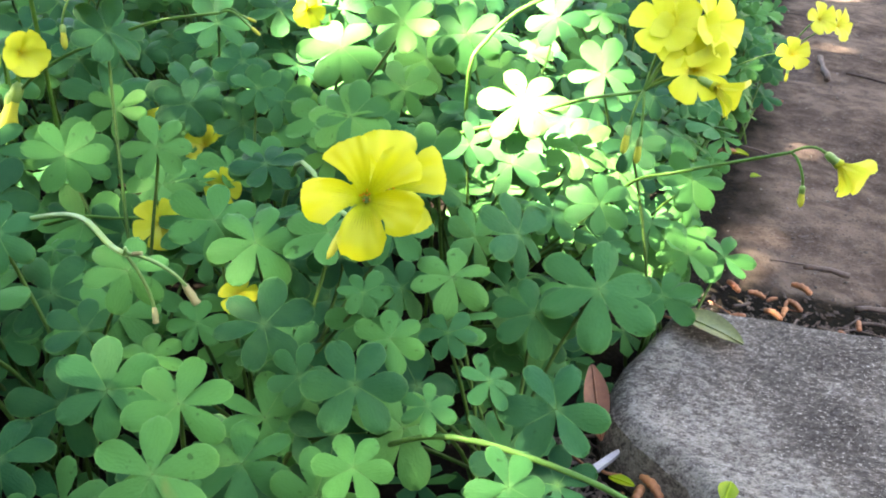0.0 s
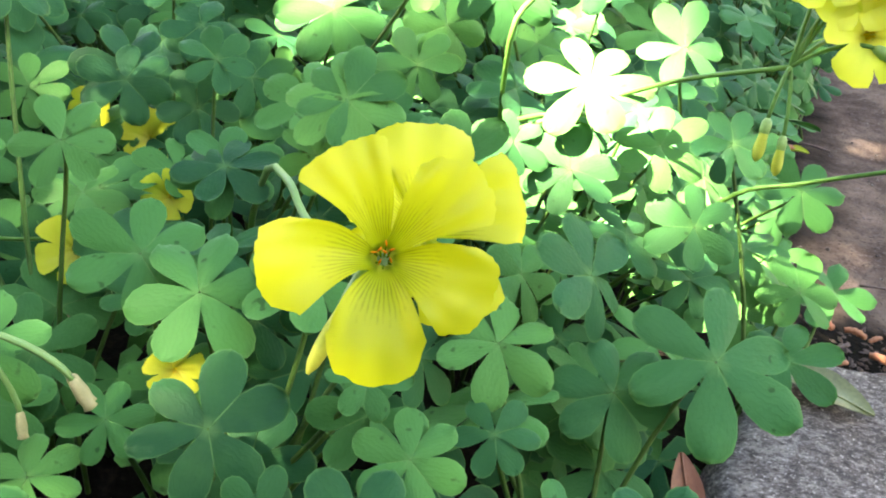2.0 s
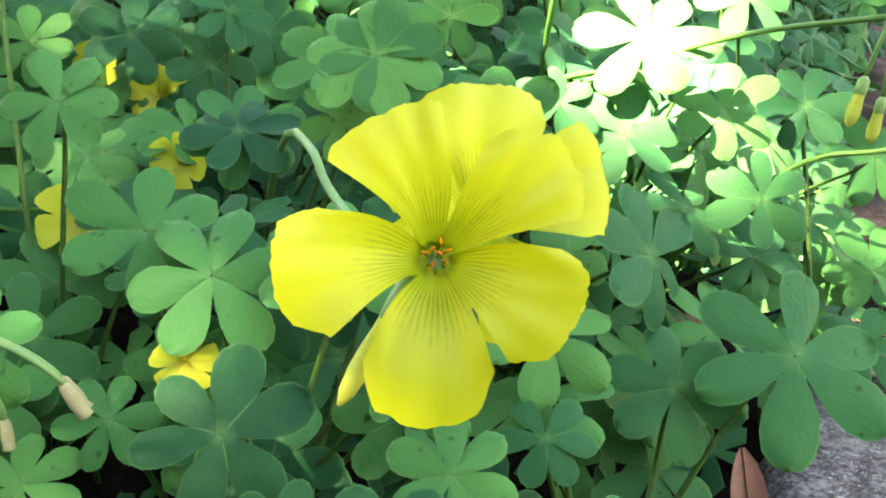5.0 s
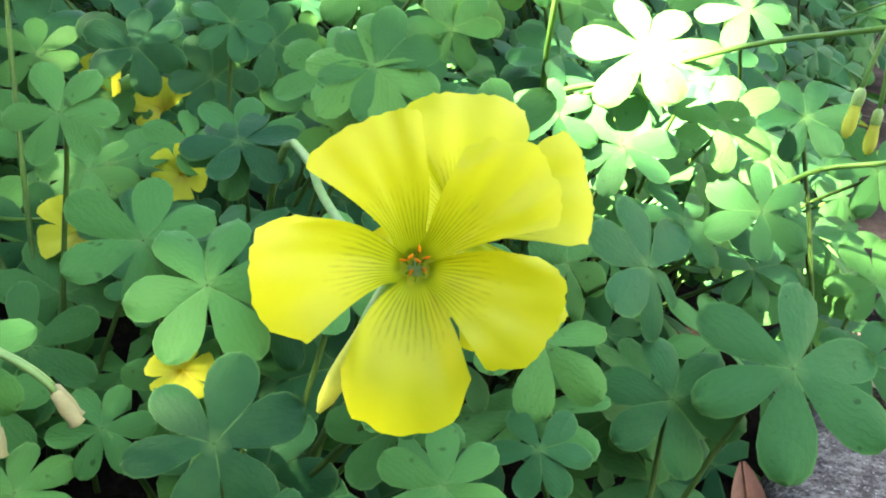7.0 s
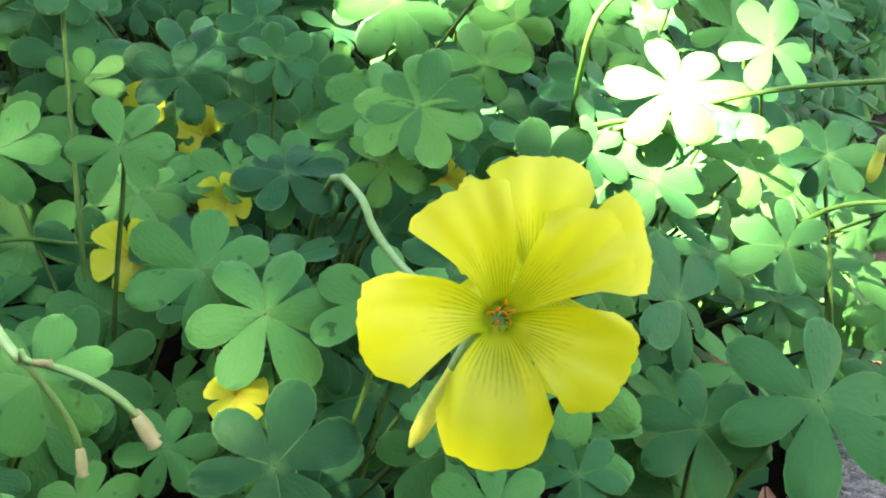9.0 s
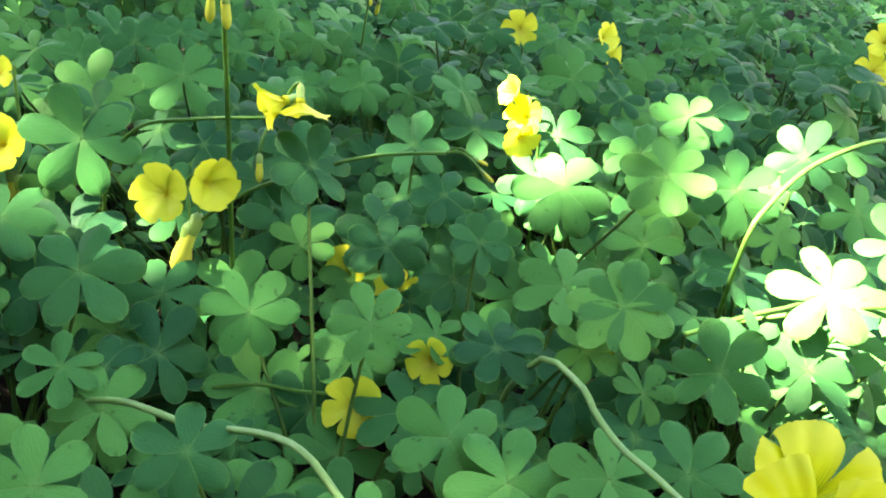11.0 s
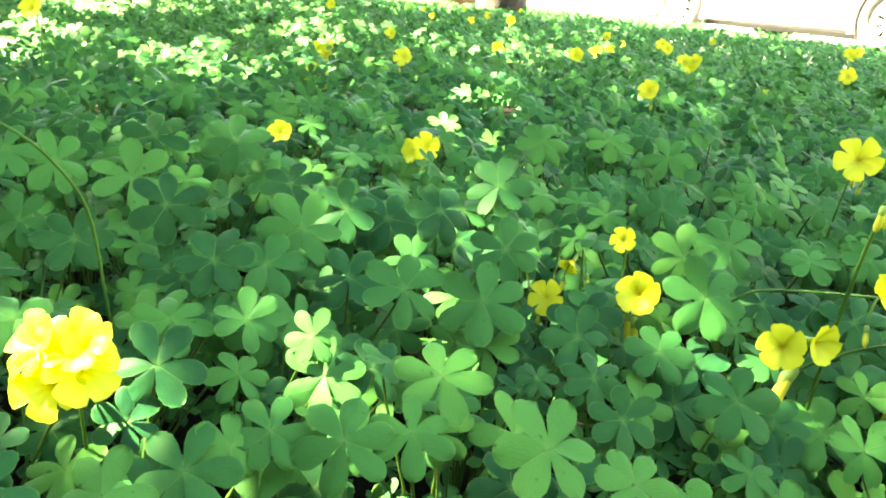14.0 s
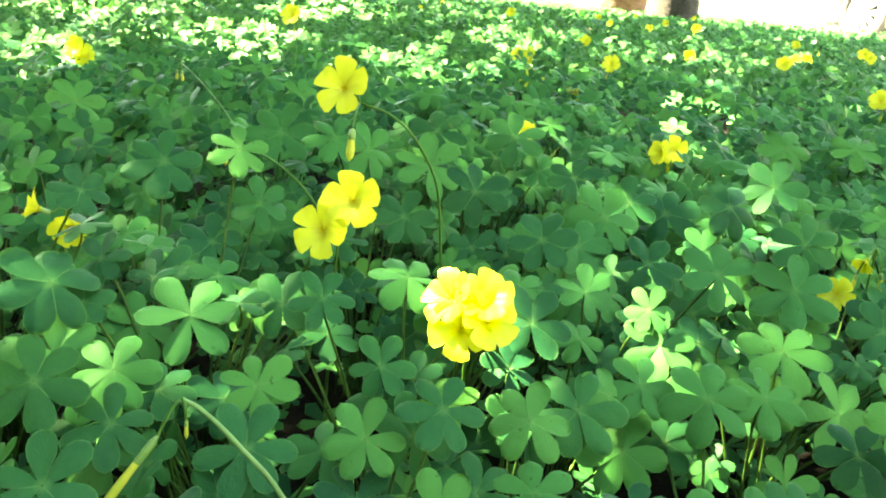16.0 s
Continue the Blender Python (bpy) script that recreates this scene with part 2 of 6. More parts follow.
CHIP = plain_material("bleached_wood_chip", (0.313, 0.299, 0.292), (0.476, 0.462, 0.462), 120.0, 0.8, 0.4, 0.0006)
BARK = plain_material("dark_bark", (0.018, 0.015, 0.013), (0.085, 0.068, 0.055), 14.0, 0.95, 1.0, 0.02)
RUST_BARK = plain_material("rust_brown_bark", (0.16, 0.075, 0.035), (0.42, 0.25, 0.15), 16.0, 0.95, 1.0, 0.02)
CROWN = plain_material("tree_leaf", (0.035, 0.075, 0.02), (0.09, 0.16, 0.04), 3.0, 0.5, 0.0, translucent=0.2)
ROAD = plain_material("pale_worn_road", (0.20, 0.195, 0.185), (0.29, 0.28, 0.265), 2.5, 0.9, 0.5, 0.004)
KERB = plain_material("kerb_concrete", (0.28, 0.27, 0.255), (0.42, 0.41, 0.385), 6.0, 0.9, 0.4, 0.003)
PAINT = plain_material("silver_car_paint", (0.60, 0.60, 0.61), (0.72, 0.72, 0.73), 1.5, 0.28, 0.0, metallic=0.35)
TYRE = plain_material("black_tyre", (0.018, 0.017, 0.017), (0.045, 0.042, 0.040), 20.0, 0.85, 0.3, 0.002)
RIM = plain_material("alloy_rim", (0.55, 0.55, 0.56), (0.72, 0.72, 0.72), 8.0, 0.35, 0.0, metallic=0.7)
TRIM = plain_material("black_plastic_trim", (0.02, 0.02, 0.021), (0.05, 0.05, 0.05), 12.0, 0.6, 0.1, 0.001)
GLASS = plain_material("dark_car_glass", (0.012, 0.014, 0.015), (0.03, 0.034, 0.036), 2.0, 0.08, 0.0)
LAMP = plain_material("red_lamp_lens", (0.30, 0.012, 0.012), (0.42, 0.03, 0.025), 9.0, 0.15, 0.0)
WALL = plain_material("dark_brown_added_wall", (0.055, 0.045, 0.038), (0.10, 0.082, 0.068), 1.2, 0.95, 0.3, 0.004)
UNSEEN_WALL = plain_material("grey_added_wall", (0.11, 0.112, 0.11), (0.17, 0.172, 0.17), 1.2, 0.95, 0.3, 0.004)

# ---- making things ----
WORLD = {}


def mesh_of(name, verts, faces, material, uvs=None, smooth=True):
    me = bpy.data.meshes.new(name)
    me.from_pydata(verts, [], faces)
    me.materials.append(material)
    if uvs is not None:
        layer = me.uv_layers.new(name="UVMap")
        flat = np.array([uvs[i] for f in faces for i in f], dtype=np.float32).ravel()
        layer.data.foreach_set("uv", flat)
    if smooth:
        me.polygons.foreach_set("use_smooth", [True] * len(me.polygons))
    me.update()
    return me


def mesh_from(name, bm, material, smooth=True):
    me = bpy.data.meshes.new(name)
    bmesh.ops.recalc_face_normals(bm, faces=bm.faces)
    bm.to_mesh(me)
    bm.free()
    me.materials.append(material)
    if smooth:
        me.polygons.foreach_set("use_smooth", [True] * len(me.polygons))
    return me


def thing(name, at, label, category, group="", kind=""):
    """An Empty at a thing's base, which parents its parts."""
    ob = new(name)
    ob.empty_display_size = 0.01
    ob.matrix_basis = Matrix.Translation(at)
    WORLD[ob] = ob.matrix_basis.copy()
    return tagged(ob, label, category, group, kind)


def place(name, me, parent=None, m=None, label=""):
    """A mesh object at the world pose m, under a thing or a part."""
    ob = new(name, me)
    m = Matrix() if m is None else m
    WORLD[ob] = m
    if parent is None:
        ob.matrix_basis = m
    else:
        ob.parent = parent
        ob.matrix_basis = WORLD[parent].inverted() @ m
    return tagged(ob, label)


def part(name, bm, material, parent, label="", smooth=True):
    """Links a bmesh, in world coordinates, as one mesh under a thing or part."""
    return place(name, mesh_from(name, bm, material, smooth), parent, None, label)


def bend(points, n):
    """n + 1 points along a smooth line through or near the given points (Bezier)."""
    pts = [Vector(p) for p in points]
    out = []
    for i in range(n + 1):
        t, row = i / n, pts
        while len(row) > 1:
            row = [a.lerp(b, t) for a, b in zip(row, row[1:])]
        out.append(row[0])
    return out


def glide(points, n):
    """n + 1 points along a smooth line through all the given points."""
    pts = [Vector(p) for p in points]
    pts = [pts[0] * 2 - pts[1], *pts, pts[-1] * 2 - pts[-2]]
    out = []
    for i in range(n + 1):
        s = i / n * (len(pts) - 3)
        k = min(int(s), len(pts) - 4)
        f = s - k
        a, b, c, d = pts[k:k + 4]
        out.append(0.5 * (2 * b + (c - a) * f + (2 * a - 5 * b + 4 * c - d) * f * f + (3 * b - a - 3 * c + d) * f ** 3))
    return out


def tube_data(path, radii, sides=6):
    """Vertices and faces of a closed tube along a path."""
    verts, faces = [], []
    n = len(path)
    side = None
    for i, p in enumerate(path):
        d = (path[min(i + 1, n - 1)] - path[max(i - 1, 0)]).normalized()
        if side is None:
            side = d.orthogonal().normalized()
        side = (side - d * side.dot(d)).normalized()
        other = d.cross(side)
        r = radii[i] if isinstance(radii, (list, tuple)) else radii
        for k in range(sides):
            a = 2 * math.pi * k / sides
            verts.append(p + side * (r * math.cos(a)) + other * (r * math.sin(a)))
    for i in range(n - 1):
        for k in range(sides):
            a, b = i * sides + k, i * sides + (k + 1) % sides
            faces.append((a, b, b + sides, a + sides))
    faces.append(tuple(range(sides - 1, -1, -1)))
    faces.append(tuple((n - 1) * sides + k for k in range(sides)))
    return verts, faces


def tube(name, path, radii, material, parent, sides=6, label=""):
    v, f = tube_data(path, radii, sides)
    return place(name, mesh_of(name, v, f, material), parent, None, label)


def aim(at, axis, turn=0.0, size=1.0):
    """A pose whose z points along axis, turned about it by degrees, scaled."""
    q = Vector(axis).to_track_quat("Z", "Y").to_matrix().to_4x4()
    return Matrix.Translation(at) @ q @ Matrix.Rotation(radians(turn), 4, "Z") @ Matrix.Scale(size, 4)


def smooth_step(a, b, x):
    t = min(1.0, max(0.0, (x - a) / (b - a)))
    return t * t * (3 - 2 * t)


# ---- leaves ----
def lobe(nu, ns, wide, spread, seed):
    """One oval lobe of a leaflet, of length 1, that leans by spread degrees from the leaflet's midrib (+x) towards +y."""
    rng = random.Random(seed)
    ca, sa = math.cos(radians(spread)), math.sin(radians(spread))
    ph, cup = rng.uniform(0, 6.28), rng.uniform(-0.06, 0.10)
    pts, uvs = [], []
    for j in range(ns + 1):
        th = math.pi * j / ns
        s = 0.5 - 0.5 * math.cos(th)
        w = wide * (0.13 + 0.87 * smooth_step(-0.12, 0.66, s)) if s < 0.66 else wide * math.sqrt(max(0.0, 1 - ((s - 0.66) / 0.34) ** 2.3))
        w *= 1 + 0.025 * math.sin(9 * s + ph)
        for i in range(nu + 1):
            u = -1 + 2 * i / nu
            x, y = 0.015 + 0.985 * s, u * w
            px, py = x * ca - y * sa, x * sa + y * ca
            pts.append([px, max(py, 0.0), 0.016 * math.sin(5 * x + 3 * u + ph) * s + 0.010 * math.sin(13 * x + 5 * u + 2 * ph) * s - cup * u * u * s])
            uvs.append((max(py, 0.0), s if py < 0.004 or s < 0.2 else s + (1 - s) * smooth_step(0.7, 1.0, abs(u))))
    return pts, uvs


def leaflet(nu, ns, fold, droop, wide, spread, seed):
    """A leaflet cleft into two oval lobes, folded along its midrib: vertices, faces, uvs."""
    verts, faces, uvs = [], [], []
    for side in (1, -1):
        pts, q = lobe(nu, ns, wide, spread, seed * 2 + side)
        n = len(verts)
        for x, y, z in pts:
            verts.append((x, y * side, z + fold * y - droop * (x * x + y * y)))
        uvs += q
        for j in range(ns):
            for i in range(nu):
                a = n + j * (nu + 1) + i
                f = (a, a + nu + 1, a + nu + 2, a + 1)
                faces.append(f[::-1] if side > 0 else f)
    return verts, faces, uvs


def leaf_data(nu, ns, seed):
    """Three leaflets round one hub, leaf of radius 1 facing +z."""
    rng = random.Random(seed)
    verts, faces, uvs = [], [], []
    for k in range(3):
        v, f, q = leaflet(nu, ns, rng.uniform(-0.16, 0.38), rng.uniform(-0.04, 0.26), rng.uniform(0.238, 0.288), rng.uniform(25.5, 30.5), seed * 7 + k)
        turn = Matrix.Rotation(radians(120 * k + rng.uniform(-8, 8)), 3, "Z") @ Matrix.Rotation(radians(rng.uniform(-11, 11)), 3, "X") @ Matrix.Rotation(radians(rng.uniform(-12, 12)), 3, "Y")
        s = rng.uniform(0.92, 1.06)
        n = len(verts)
        verts += [turn @ (Vector(p) * s) for p in v]
        faces += [tuple(n + i for i in g) for g in f]
        uvs += q
    return verts, faces, uvs


LEAVES = [mesh_of("leaf", *leaf_data(5, 8, s)[:2], LEAF, leaf_data(5, 8, s)[2]) for s in range(14)]
LEAF_LOW = [leaf_data(2, 3, s) for s in range(8)]
LEAF_FLAT = [leaf_data(1, 3, s) for s in range(8)]
LEAF_MID = [leaf_data(3, 5, s) for s in range(8)]


def leaf_pose(x, y, z, r, angle, nx, ny):
    """Hub at (x, y, z), radius r, one leaflet at angle from +x, facing (nx, ny, 1)."""
    n = Vector((nx, ny, 1.0)).normalized()
    e = Vector((1, 0, 0)) - n * n.x
    e.normalize()
    f = n.cross(e)
    m = Matrix((e, f, n)).transposed().to_4x4()
    return Matrix.Translation((x, y, z)) @ m @ Matrix.Rotation(radians(angle), 4, "Z") @ Matrix.Scale(r, 4)


# ---- flowers ----
def petal_data(n, seed, crimp, broad=1.0, skew=0.0):
    """A petal of length 1 that runs from the throat out along +x and opens towards +z."""
    rng = random.Random(seed)
    verts, uvs, faces = [], [], []
    lean = rng.uniform(-0.05, 0.09) + skew
    for j in range(n + 1):
        v = j / n
        w = (0.05 + 0.455 * v ** 0.90 - 0.075 * smooth_step(0.70, 1.0, v)) * broad
        for i in range(n + 1):
            u = -1 + 2 * i / n
            top = 1.0 - 0.13 * abs(u) ** 3.2 + lean * u + crimp * (math.sin(23 * u + seed) + math.sin(37 * u)) * v ** 8
            x = 0.05 + v * 0.95 * top
            y = u * w
            z = -0.44 * (1 - v) ** 2.1 - 0.06 * v ** 4 * (1 + 5 * (broad - 1)) + 0.05 * u * v + 0.12 * u * u * v * (1 - v) + 0.014 * math.sin(7 * u + 4 * v + seed)
            verts.append((x, y, z))
            uvs.append((0.5 + 0.5 * u, v))
    for j in range(n):
        for i in range(n):
            a = j * (n + 1) + i
            faces.append((a, a + 1, a + n + 2, a + n + 1))
    return verts, faces, uvs


def petal_mesh(n, seed, crimp, broad, material, skew=0.0):
    v, f, q = petal_data(n, seed, crimp, broad, skew)
    return mesh_of("petal", v, f, material, q)


def fan_petal(index, inner, outer, reach, n=26):
    """One petal of the large flower: it fans from the inner to the outer angles (degrees about the throat) and ends at the given reach from edge to edge."""
    verts, uvs, faces = [], [], []
    mid = 0.25 * (inner[0] + inner[1] + outer[0] + outer[1])
    for j in range(n + 1):
        v = j / n
        a, b = smooth_step(0.05, 0.24, v), smooth_step(0.10, 1.0, v)
        for i in range(n + 1):
            u = -1 + 2 * i / n
            k = 0 if u < 0 else 1
            wide = (1 - a) * 44 + a * ((1 - b) * abs(inner[k] - mid) + b * abs(outer[k] - mid))
            ang = radians(mid + u * wide)
            at = (u + 1) * 2
            q = min(3, int(at))
            f = smooth_step(0, 1, at - q)
            long = reach[q] * (1 - f) + reach[q + 1] * f
            long += (0.007 * math.sin(21 * u + 3 * index) + 0.006 * math.sin(41 * u + index) + 0.004 * math.sin(67 * u)) * v ** 10
            r = 0.05 + v * 0.95 * long - 0.05 * v ** 6 * abs(u) ** 7
            z = -0.46 * (1 - v) ** 2.3 - 0.07 * v ** 4 + 0.045 * u * v + 0.10 * u * u * v * (1 - v)
            z += (0.016 * math.sin(5 * u + 4 * v + index) + 0.010 * math.sin(11 * u - 3 * v + 2 * index)) * v + 0.03 * abs(u) ** 5 * v ** 3 * math.sin(index * 1.7 + u)
            verts.append((r * math.cos(ang), r * math.sin(ang), z))
            uvs.append((0.5 + 0.5 * u, v))
    for j in range(n):
        for i in range(n):
            a = j * (n + 1) + i
            faces.append((a, a + 1, a + n + 2, a + n + 1))
    return mesh_of("petal", verts, faces, PETAL, uvs)


# the large flower's five petals, each with its own slant: inner angles, outer angles, reach
LARGE_PETALS = [fan_petal(i, *p) for i, p in enumerate((
    ((-140, -50), (-123, -60), (0.84, 1.01, 1.055, 1.01, 0.80)),
    ((-50, 24), (-52, 9), (0.81, 0.94, 0.955, 0.95, 0.81)),
    ((25, 78), (20, 72), (0.98, 1.05, 1.09, 0.96, 0.86)),
    ((80, 133), (92, 142), (1.03, 1.01, 0.98, 0.97, 0.98)),
    ((140, 210), (160, 219), (0.87, 1.03, 1.04, 1.03, 0.85)),
))]
FINE_PETALS = [petal_mesh(22, s, 0.006, (1.04, 1.22, 0.98, 0.95, 1.0)[s], PETAL, (0, 0, -0.17, 0, 0)[s]) for s in range(5)]
def round_petal(n, seed):
    """A broad petal of a small flower, of length 1, its end cut off aslant, that joins its neighbours in a shallow cup."""
    rng = random.Random(seed + 40)
    lean, broad = rng.uniform(0.02, 0.12), rng.uniform(0.94, 1.06)
    verts, uvs, faces = [], [], []
    for j in range(n + 1):
        v = j / n
        w = (0.08 + 0.43 * v ** 0.85 - 0.07 * smooth_step(0.72, 1.0, v)) * broad
        for i in range(n + 1):
            u = -1 + 2 * i / n
            top = 1.0 - 0.15 * abs(u) ** 3.2 + lean * u + 0.014 * math.sin(9 * u + seed) * v ** 6
            z = -0.36 * (1 - v) ** 1.7 - 0.08 * v ** 4 + 0.05 * u * v + 0.07 * u * u * v + 0.014 * math.sin(6 * u + 4 * v + seed)
            verts.append((0.03 + v * 0.97 * top, u * w, z))
            uvs.append((0.5 + 0.5 * u, v))
    for j in range(n):
        for i in range(n):
            a = j * (n + 1) + i
            faces.append((a, a + 1, a + n + 2, a + n + 1))
    return mesh_of("petal", verts, faces, SMALL_PETAL, uvs)


PETALS = [round_petal(9, s) for s in range(5)]


def bump_ball(name, r, long, material):
    bm = bmesh.new()
    bmesh.ops.create_icosphere(bm, subdivisions=2, radius=r)
    for v in bm.verts:
        v.co.z *= long
    return mesh_from(name, bm, material)


def revolve(name, profile, material, sides=8):
    """A turned mesh about z from (radius, height) pairs."""
    verts, faces = [], []
    for r, h in profile:
        for k in range(sides):
            a = 2 * math.pi * k / sides
            verts.append((r * math.cos(a), r * math.sin(a), h))
    for j in range(len(profile) - 1):
        for k in range(sides):
            a, b = j * sides + k, j * sides + (k + 1) % sides
            faces.append((a, b, b + sides, a + sides))
    faces.append(tuple(range(sides - 1, -1, -1)))
    faces.append(tuple((len(profile) - 1) * sides + k for k in range(sides)))
    return mesh_of(name, verts, faces, material)


def anther_mesh():
    """Two pollen sacs side by side with a groove between them."""
    bm = bmesh.new()
    for side in (-1, 1):
        made = bmesh.ops.create_icosphere(bm, subdivisions=2, radius=0.0105)
        for v in made["verts"]:
            v.co = Vector((v.co.x + side * 0.0075, v.co.y * 0.9, v.co.z * (2.5 + 0.3 * side) + 0.1 * abs(v.co.x)))
    return mesh_from("anther", bm, ANTHER)


ANTHER_MESH = anther_mesh()
STIGMA_MESH = bump_ball("stigma", 0.010, 1.0, STIGMA)
CALYX_MESH = revolve("calyx", [(0.05, -0.86), (0.10, -0.80), (0.13, -0.66), (0.12, -0.50), (0.14, -0.44), (0.10, -0.42)], CALYX)
TUBE_MESH = revolve("tube", [(0.07, -0.70), (0.10, -0.60), (0.15, -0.45), (0.17, -0.37), (0.155, -0.37), (0.10, -0.41), (0.02, -0.43)], THROAT)
STAMENS = None


def stamens_mesh():
    verts, faces = [], []
    for k in range(5):
        a = 2 * math.pi * k / 5 + 0.3
        tip = Vector((0.075 * math.cos(a), 0.075 * math.sin(a), -0.24))
        v, f = tube_data([Vector((0.03 * math.cos(a), 0.03 * math.sin(a), -0.52)), tip, tip + Vector((0, 0, 0.05))], [0.010, 0.022, 0.012], 5)
        n = len(verts)
        verts += v
        faces += [tuple(n + i for i in g) for g in f]
    return mesh_of("stamen_tuft", verts, faces, POLLEN)


STAMENS = stamens_mesh()


def flower(parent, at, facing, r, turn, hub, fine=False, open_=1.0, material=STEM, fan=(0, 0, 0, 0, 0), long=(1, 1, 1, 1, 1), own=None):
    """One five-petalled flower of radius r: a part 'flower' (its pedicel) with petals, calyx and stamens under it."""
    m = aim(at, facing, turn, r)
    back = m @ Vector((0, 0, -0.82))
    axis = (m.to_3x3() @ Vector((0, 0, -1))).normalized()
    path = bend([hub, hub.lerp(back, 0.45) + Vector((0, 0, r * 0.35)), back + axis * r * 0.25, back], 7)
    v, f = tube_data(path, [0.0006 + 0.00015 * i / 7 for i in range(8)], 6)
    base = place("flower", mesh_of("pedicel", v, f, material), parent)
    kinds = FINE_PETALS if fine else PETALS
    for k in range(0 if own else 5):
        lay = Matrix.Rotation(radians((1 - open_) * -62), 4, "Y")
        place("petal", kinds[k], base, m @ Matrix.Rotation(radians(72 * k + fan[k]), 4, "Z") @ Matrix.Scale(long[k], 4) @ Matrix.Translation((0, 0, -0.45)) @ lay @ Matrix.Translation((0, 0, 0.45)))
    for petal in own or ():
        place("petal", petal, base, m)
    place("calyx", CALYX_MESH, base, m)
    place("throat", TUBE_MESH, base, m if fine else m @ Matrix.Translation((0, 0, 0.07)))
    if fine:
        # long stamens that lean together, short ones and green stigmas deeper down
        for k, (x, y, z) in enumerate(((-0.090, 0.045, -0.24), (-0.042, 0.066, -0.20), (0.012, 0.120, -0.19), (0.006, 0.046, -0.17), (0.060, 0.070, -0.21), (-0.032, -0.030, -0.30), (0.058, -0.010, -0.30))):
            tip, root = m @ Vector((x, y, z)), m @ Vector((0.35 * x, 0.35 * y, -0.56))
            tube("filament", [root, root.lerp(tip, 0.5), tip], r * 0.009, STIGMA, base, 5)
            place("anther", ANTHER_MESH, base, aim(tip, facing, 50 * k, r) @ Matrix.Rotation(radians(72 + 6 * k), 4, "Y"), "orange pollen-covered anther")
        for k in range(5):
            a = 2 * math.pi * k / 5 + 0.9
            tip, root = m @ Vector((0.062 * math.cos(a), 0.062 * math.sin(a) - 0.02, -0.33)), m @ Vector((0.02 * math.cos(a), 0.02 * math.sin(a), -0.56))
            tube("filament", [root, root.lerp(tip, 0.5), tip], r * 0.010, STIGMA, base, 5)
            place("stigma", STIGMA_MESH, base, aim(tip, facing, 36 * k, r), "green stigma")
    else:
        place("stamen_tuft", STAMENS, base, m, "orange stamens")
    return base


BUD_MESH = revolve("bud", [(0.06, 0.0), (0.10, 0.10), (0.105, 0.30), (0.11, 0.42), (0.135, 0.60), (0.14, 0.74), (0.11, 0.90), (0.03, 1.0)], BUD_YELLOW, 9)
BUD_CUP = revolve("bud_calyx", [(0.05, -0.03), (0.115, 0.06), (0.122, 0.20), (0.115, 0.33), (0.105, 0.34)], CALYX, 8)
POD_MESH = revolve("pod", [(0.07, -0.02), (0.15, 0.06), (0.17, 0.25), (0.20, 0.55), (0.17, 0.80), (0.21, 0.95), (0.10, 1.0)], POD, 7)


def bud(parent, hub, at, direction, long, dry=False, slim=1.0):
    """A closed bud, or a spent one, that hangs from the hub by its pedicel."""
    at, d = Vector(at), Vector(direction).normalized()
    path = bend([hub, hub.lerp(at, 0.5) + Vector((0, 0, 0.006)), at - d * 0.004, at], 7)
    base = tube("pedicel", path, 0.0006, PALE_STEM if dry else STEM, parent, 6)
    m = aim(at, d, 0, long) @ Matrix.Diagonal((slim, slim, 1.0, 1.0))
    if dry:
        place("pod", POD_MESH, base, m, "straw-coloured spent bud")
    else:
        place("bud", BUD_MESH, base, m, "closed yellow bud")
        place("calyx", BUD_CUP, base, m)
    return base


def umbel(base, hub, label, way=None, material=STEM, radius=0.0011, group="oxalis flower heads"):
    """A flower head's Empty and its long stalk from the soil up to the hub."""
    base, hub = Vector(base), Vector(hub)
    ob = thing("oxalis_flower_head", base, label, "flower", group)
    way = [base, base.lerp(hub, 0.35) + Vector((0, 0, hub.z * 0.35)), base.lerp(hub, 0.8) + Vector((0, 0, hub.z * 0.18)), hub] if way is None else way
    path = glide(way, 26) if len(way) > 5 else bend(way, 26)
    tube("stalk", path, [radius * (1.15 - 0.3 * i / 26) for i in range(27)], material, ob, 7)
    return ob, hub

# ---- ground, path, road ----
def spaced(near, far):
    """Coordinates that lie close together near zero and spread out to far."""
    half = [near * i for i in range(1, 13)]
    while half[-1] < far:
        half.append(half[-1] * 1.5)
    return sorted([-h for h in half] + [0.0] + half)


def ground_height(x, y):
    d = math.hypot(x, y)
    return 0.006 * (noise.noise((x * 9, y * 9, 0.3)) + 0.5 * noise.noise((x * 31, y * 31, 1.7))) * smooth_step(6, 1.5, d) - 0.004


def build_ground():
    xs = sorted(set([round(-1.2 + 0.025 * i, 4) for i in range(97)] + [c for c in spaced(0.3, 400) if abs(c) > 1.21]))
    ys = sorted(set([round(-0.4 + 0.025 * i, 4) for i in range(77)] + [c for c in spaced(0.3, 400) if c < -0.41 or c > 1.51]))
    verts = [(x, y, ground_height(x, y)) for y in ys for x in xs]
    w = len(xs)
    faces = [(j * w + i, j * w + i + 1, (j + 1) * w + i + 1, (j + 1) * w + i) for j in range(len(ys) - 1) for i in range(w - 1)]
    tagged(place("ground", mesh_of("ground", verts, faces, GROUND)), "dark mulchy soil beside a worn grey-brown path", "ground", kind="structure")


ALONG, ACROSS = Vector((0.81, -0.586, 0)), Vector((0.586, 0.81, 0))


def on_road(u, v, z=0.0):
    """A place by metres along the road and across it."""
    return ALONG * u + ACROSS * v + Vector((0, 0, z))


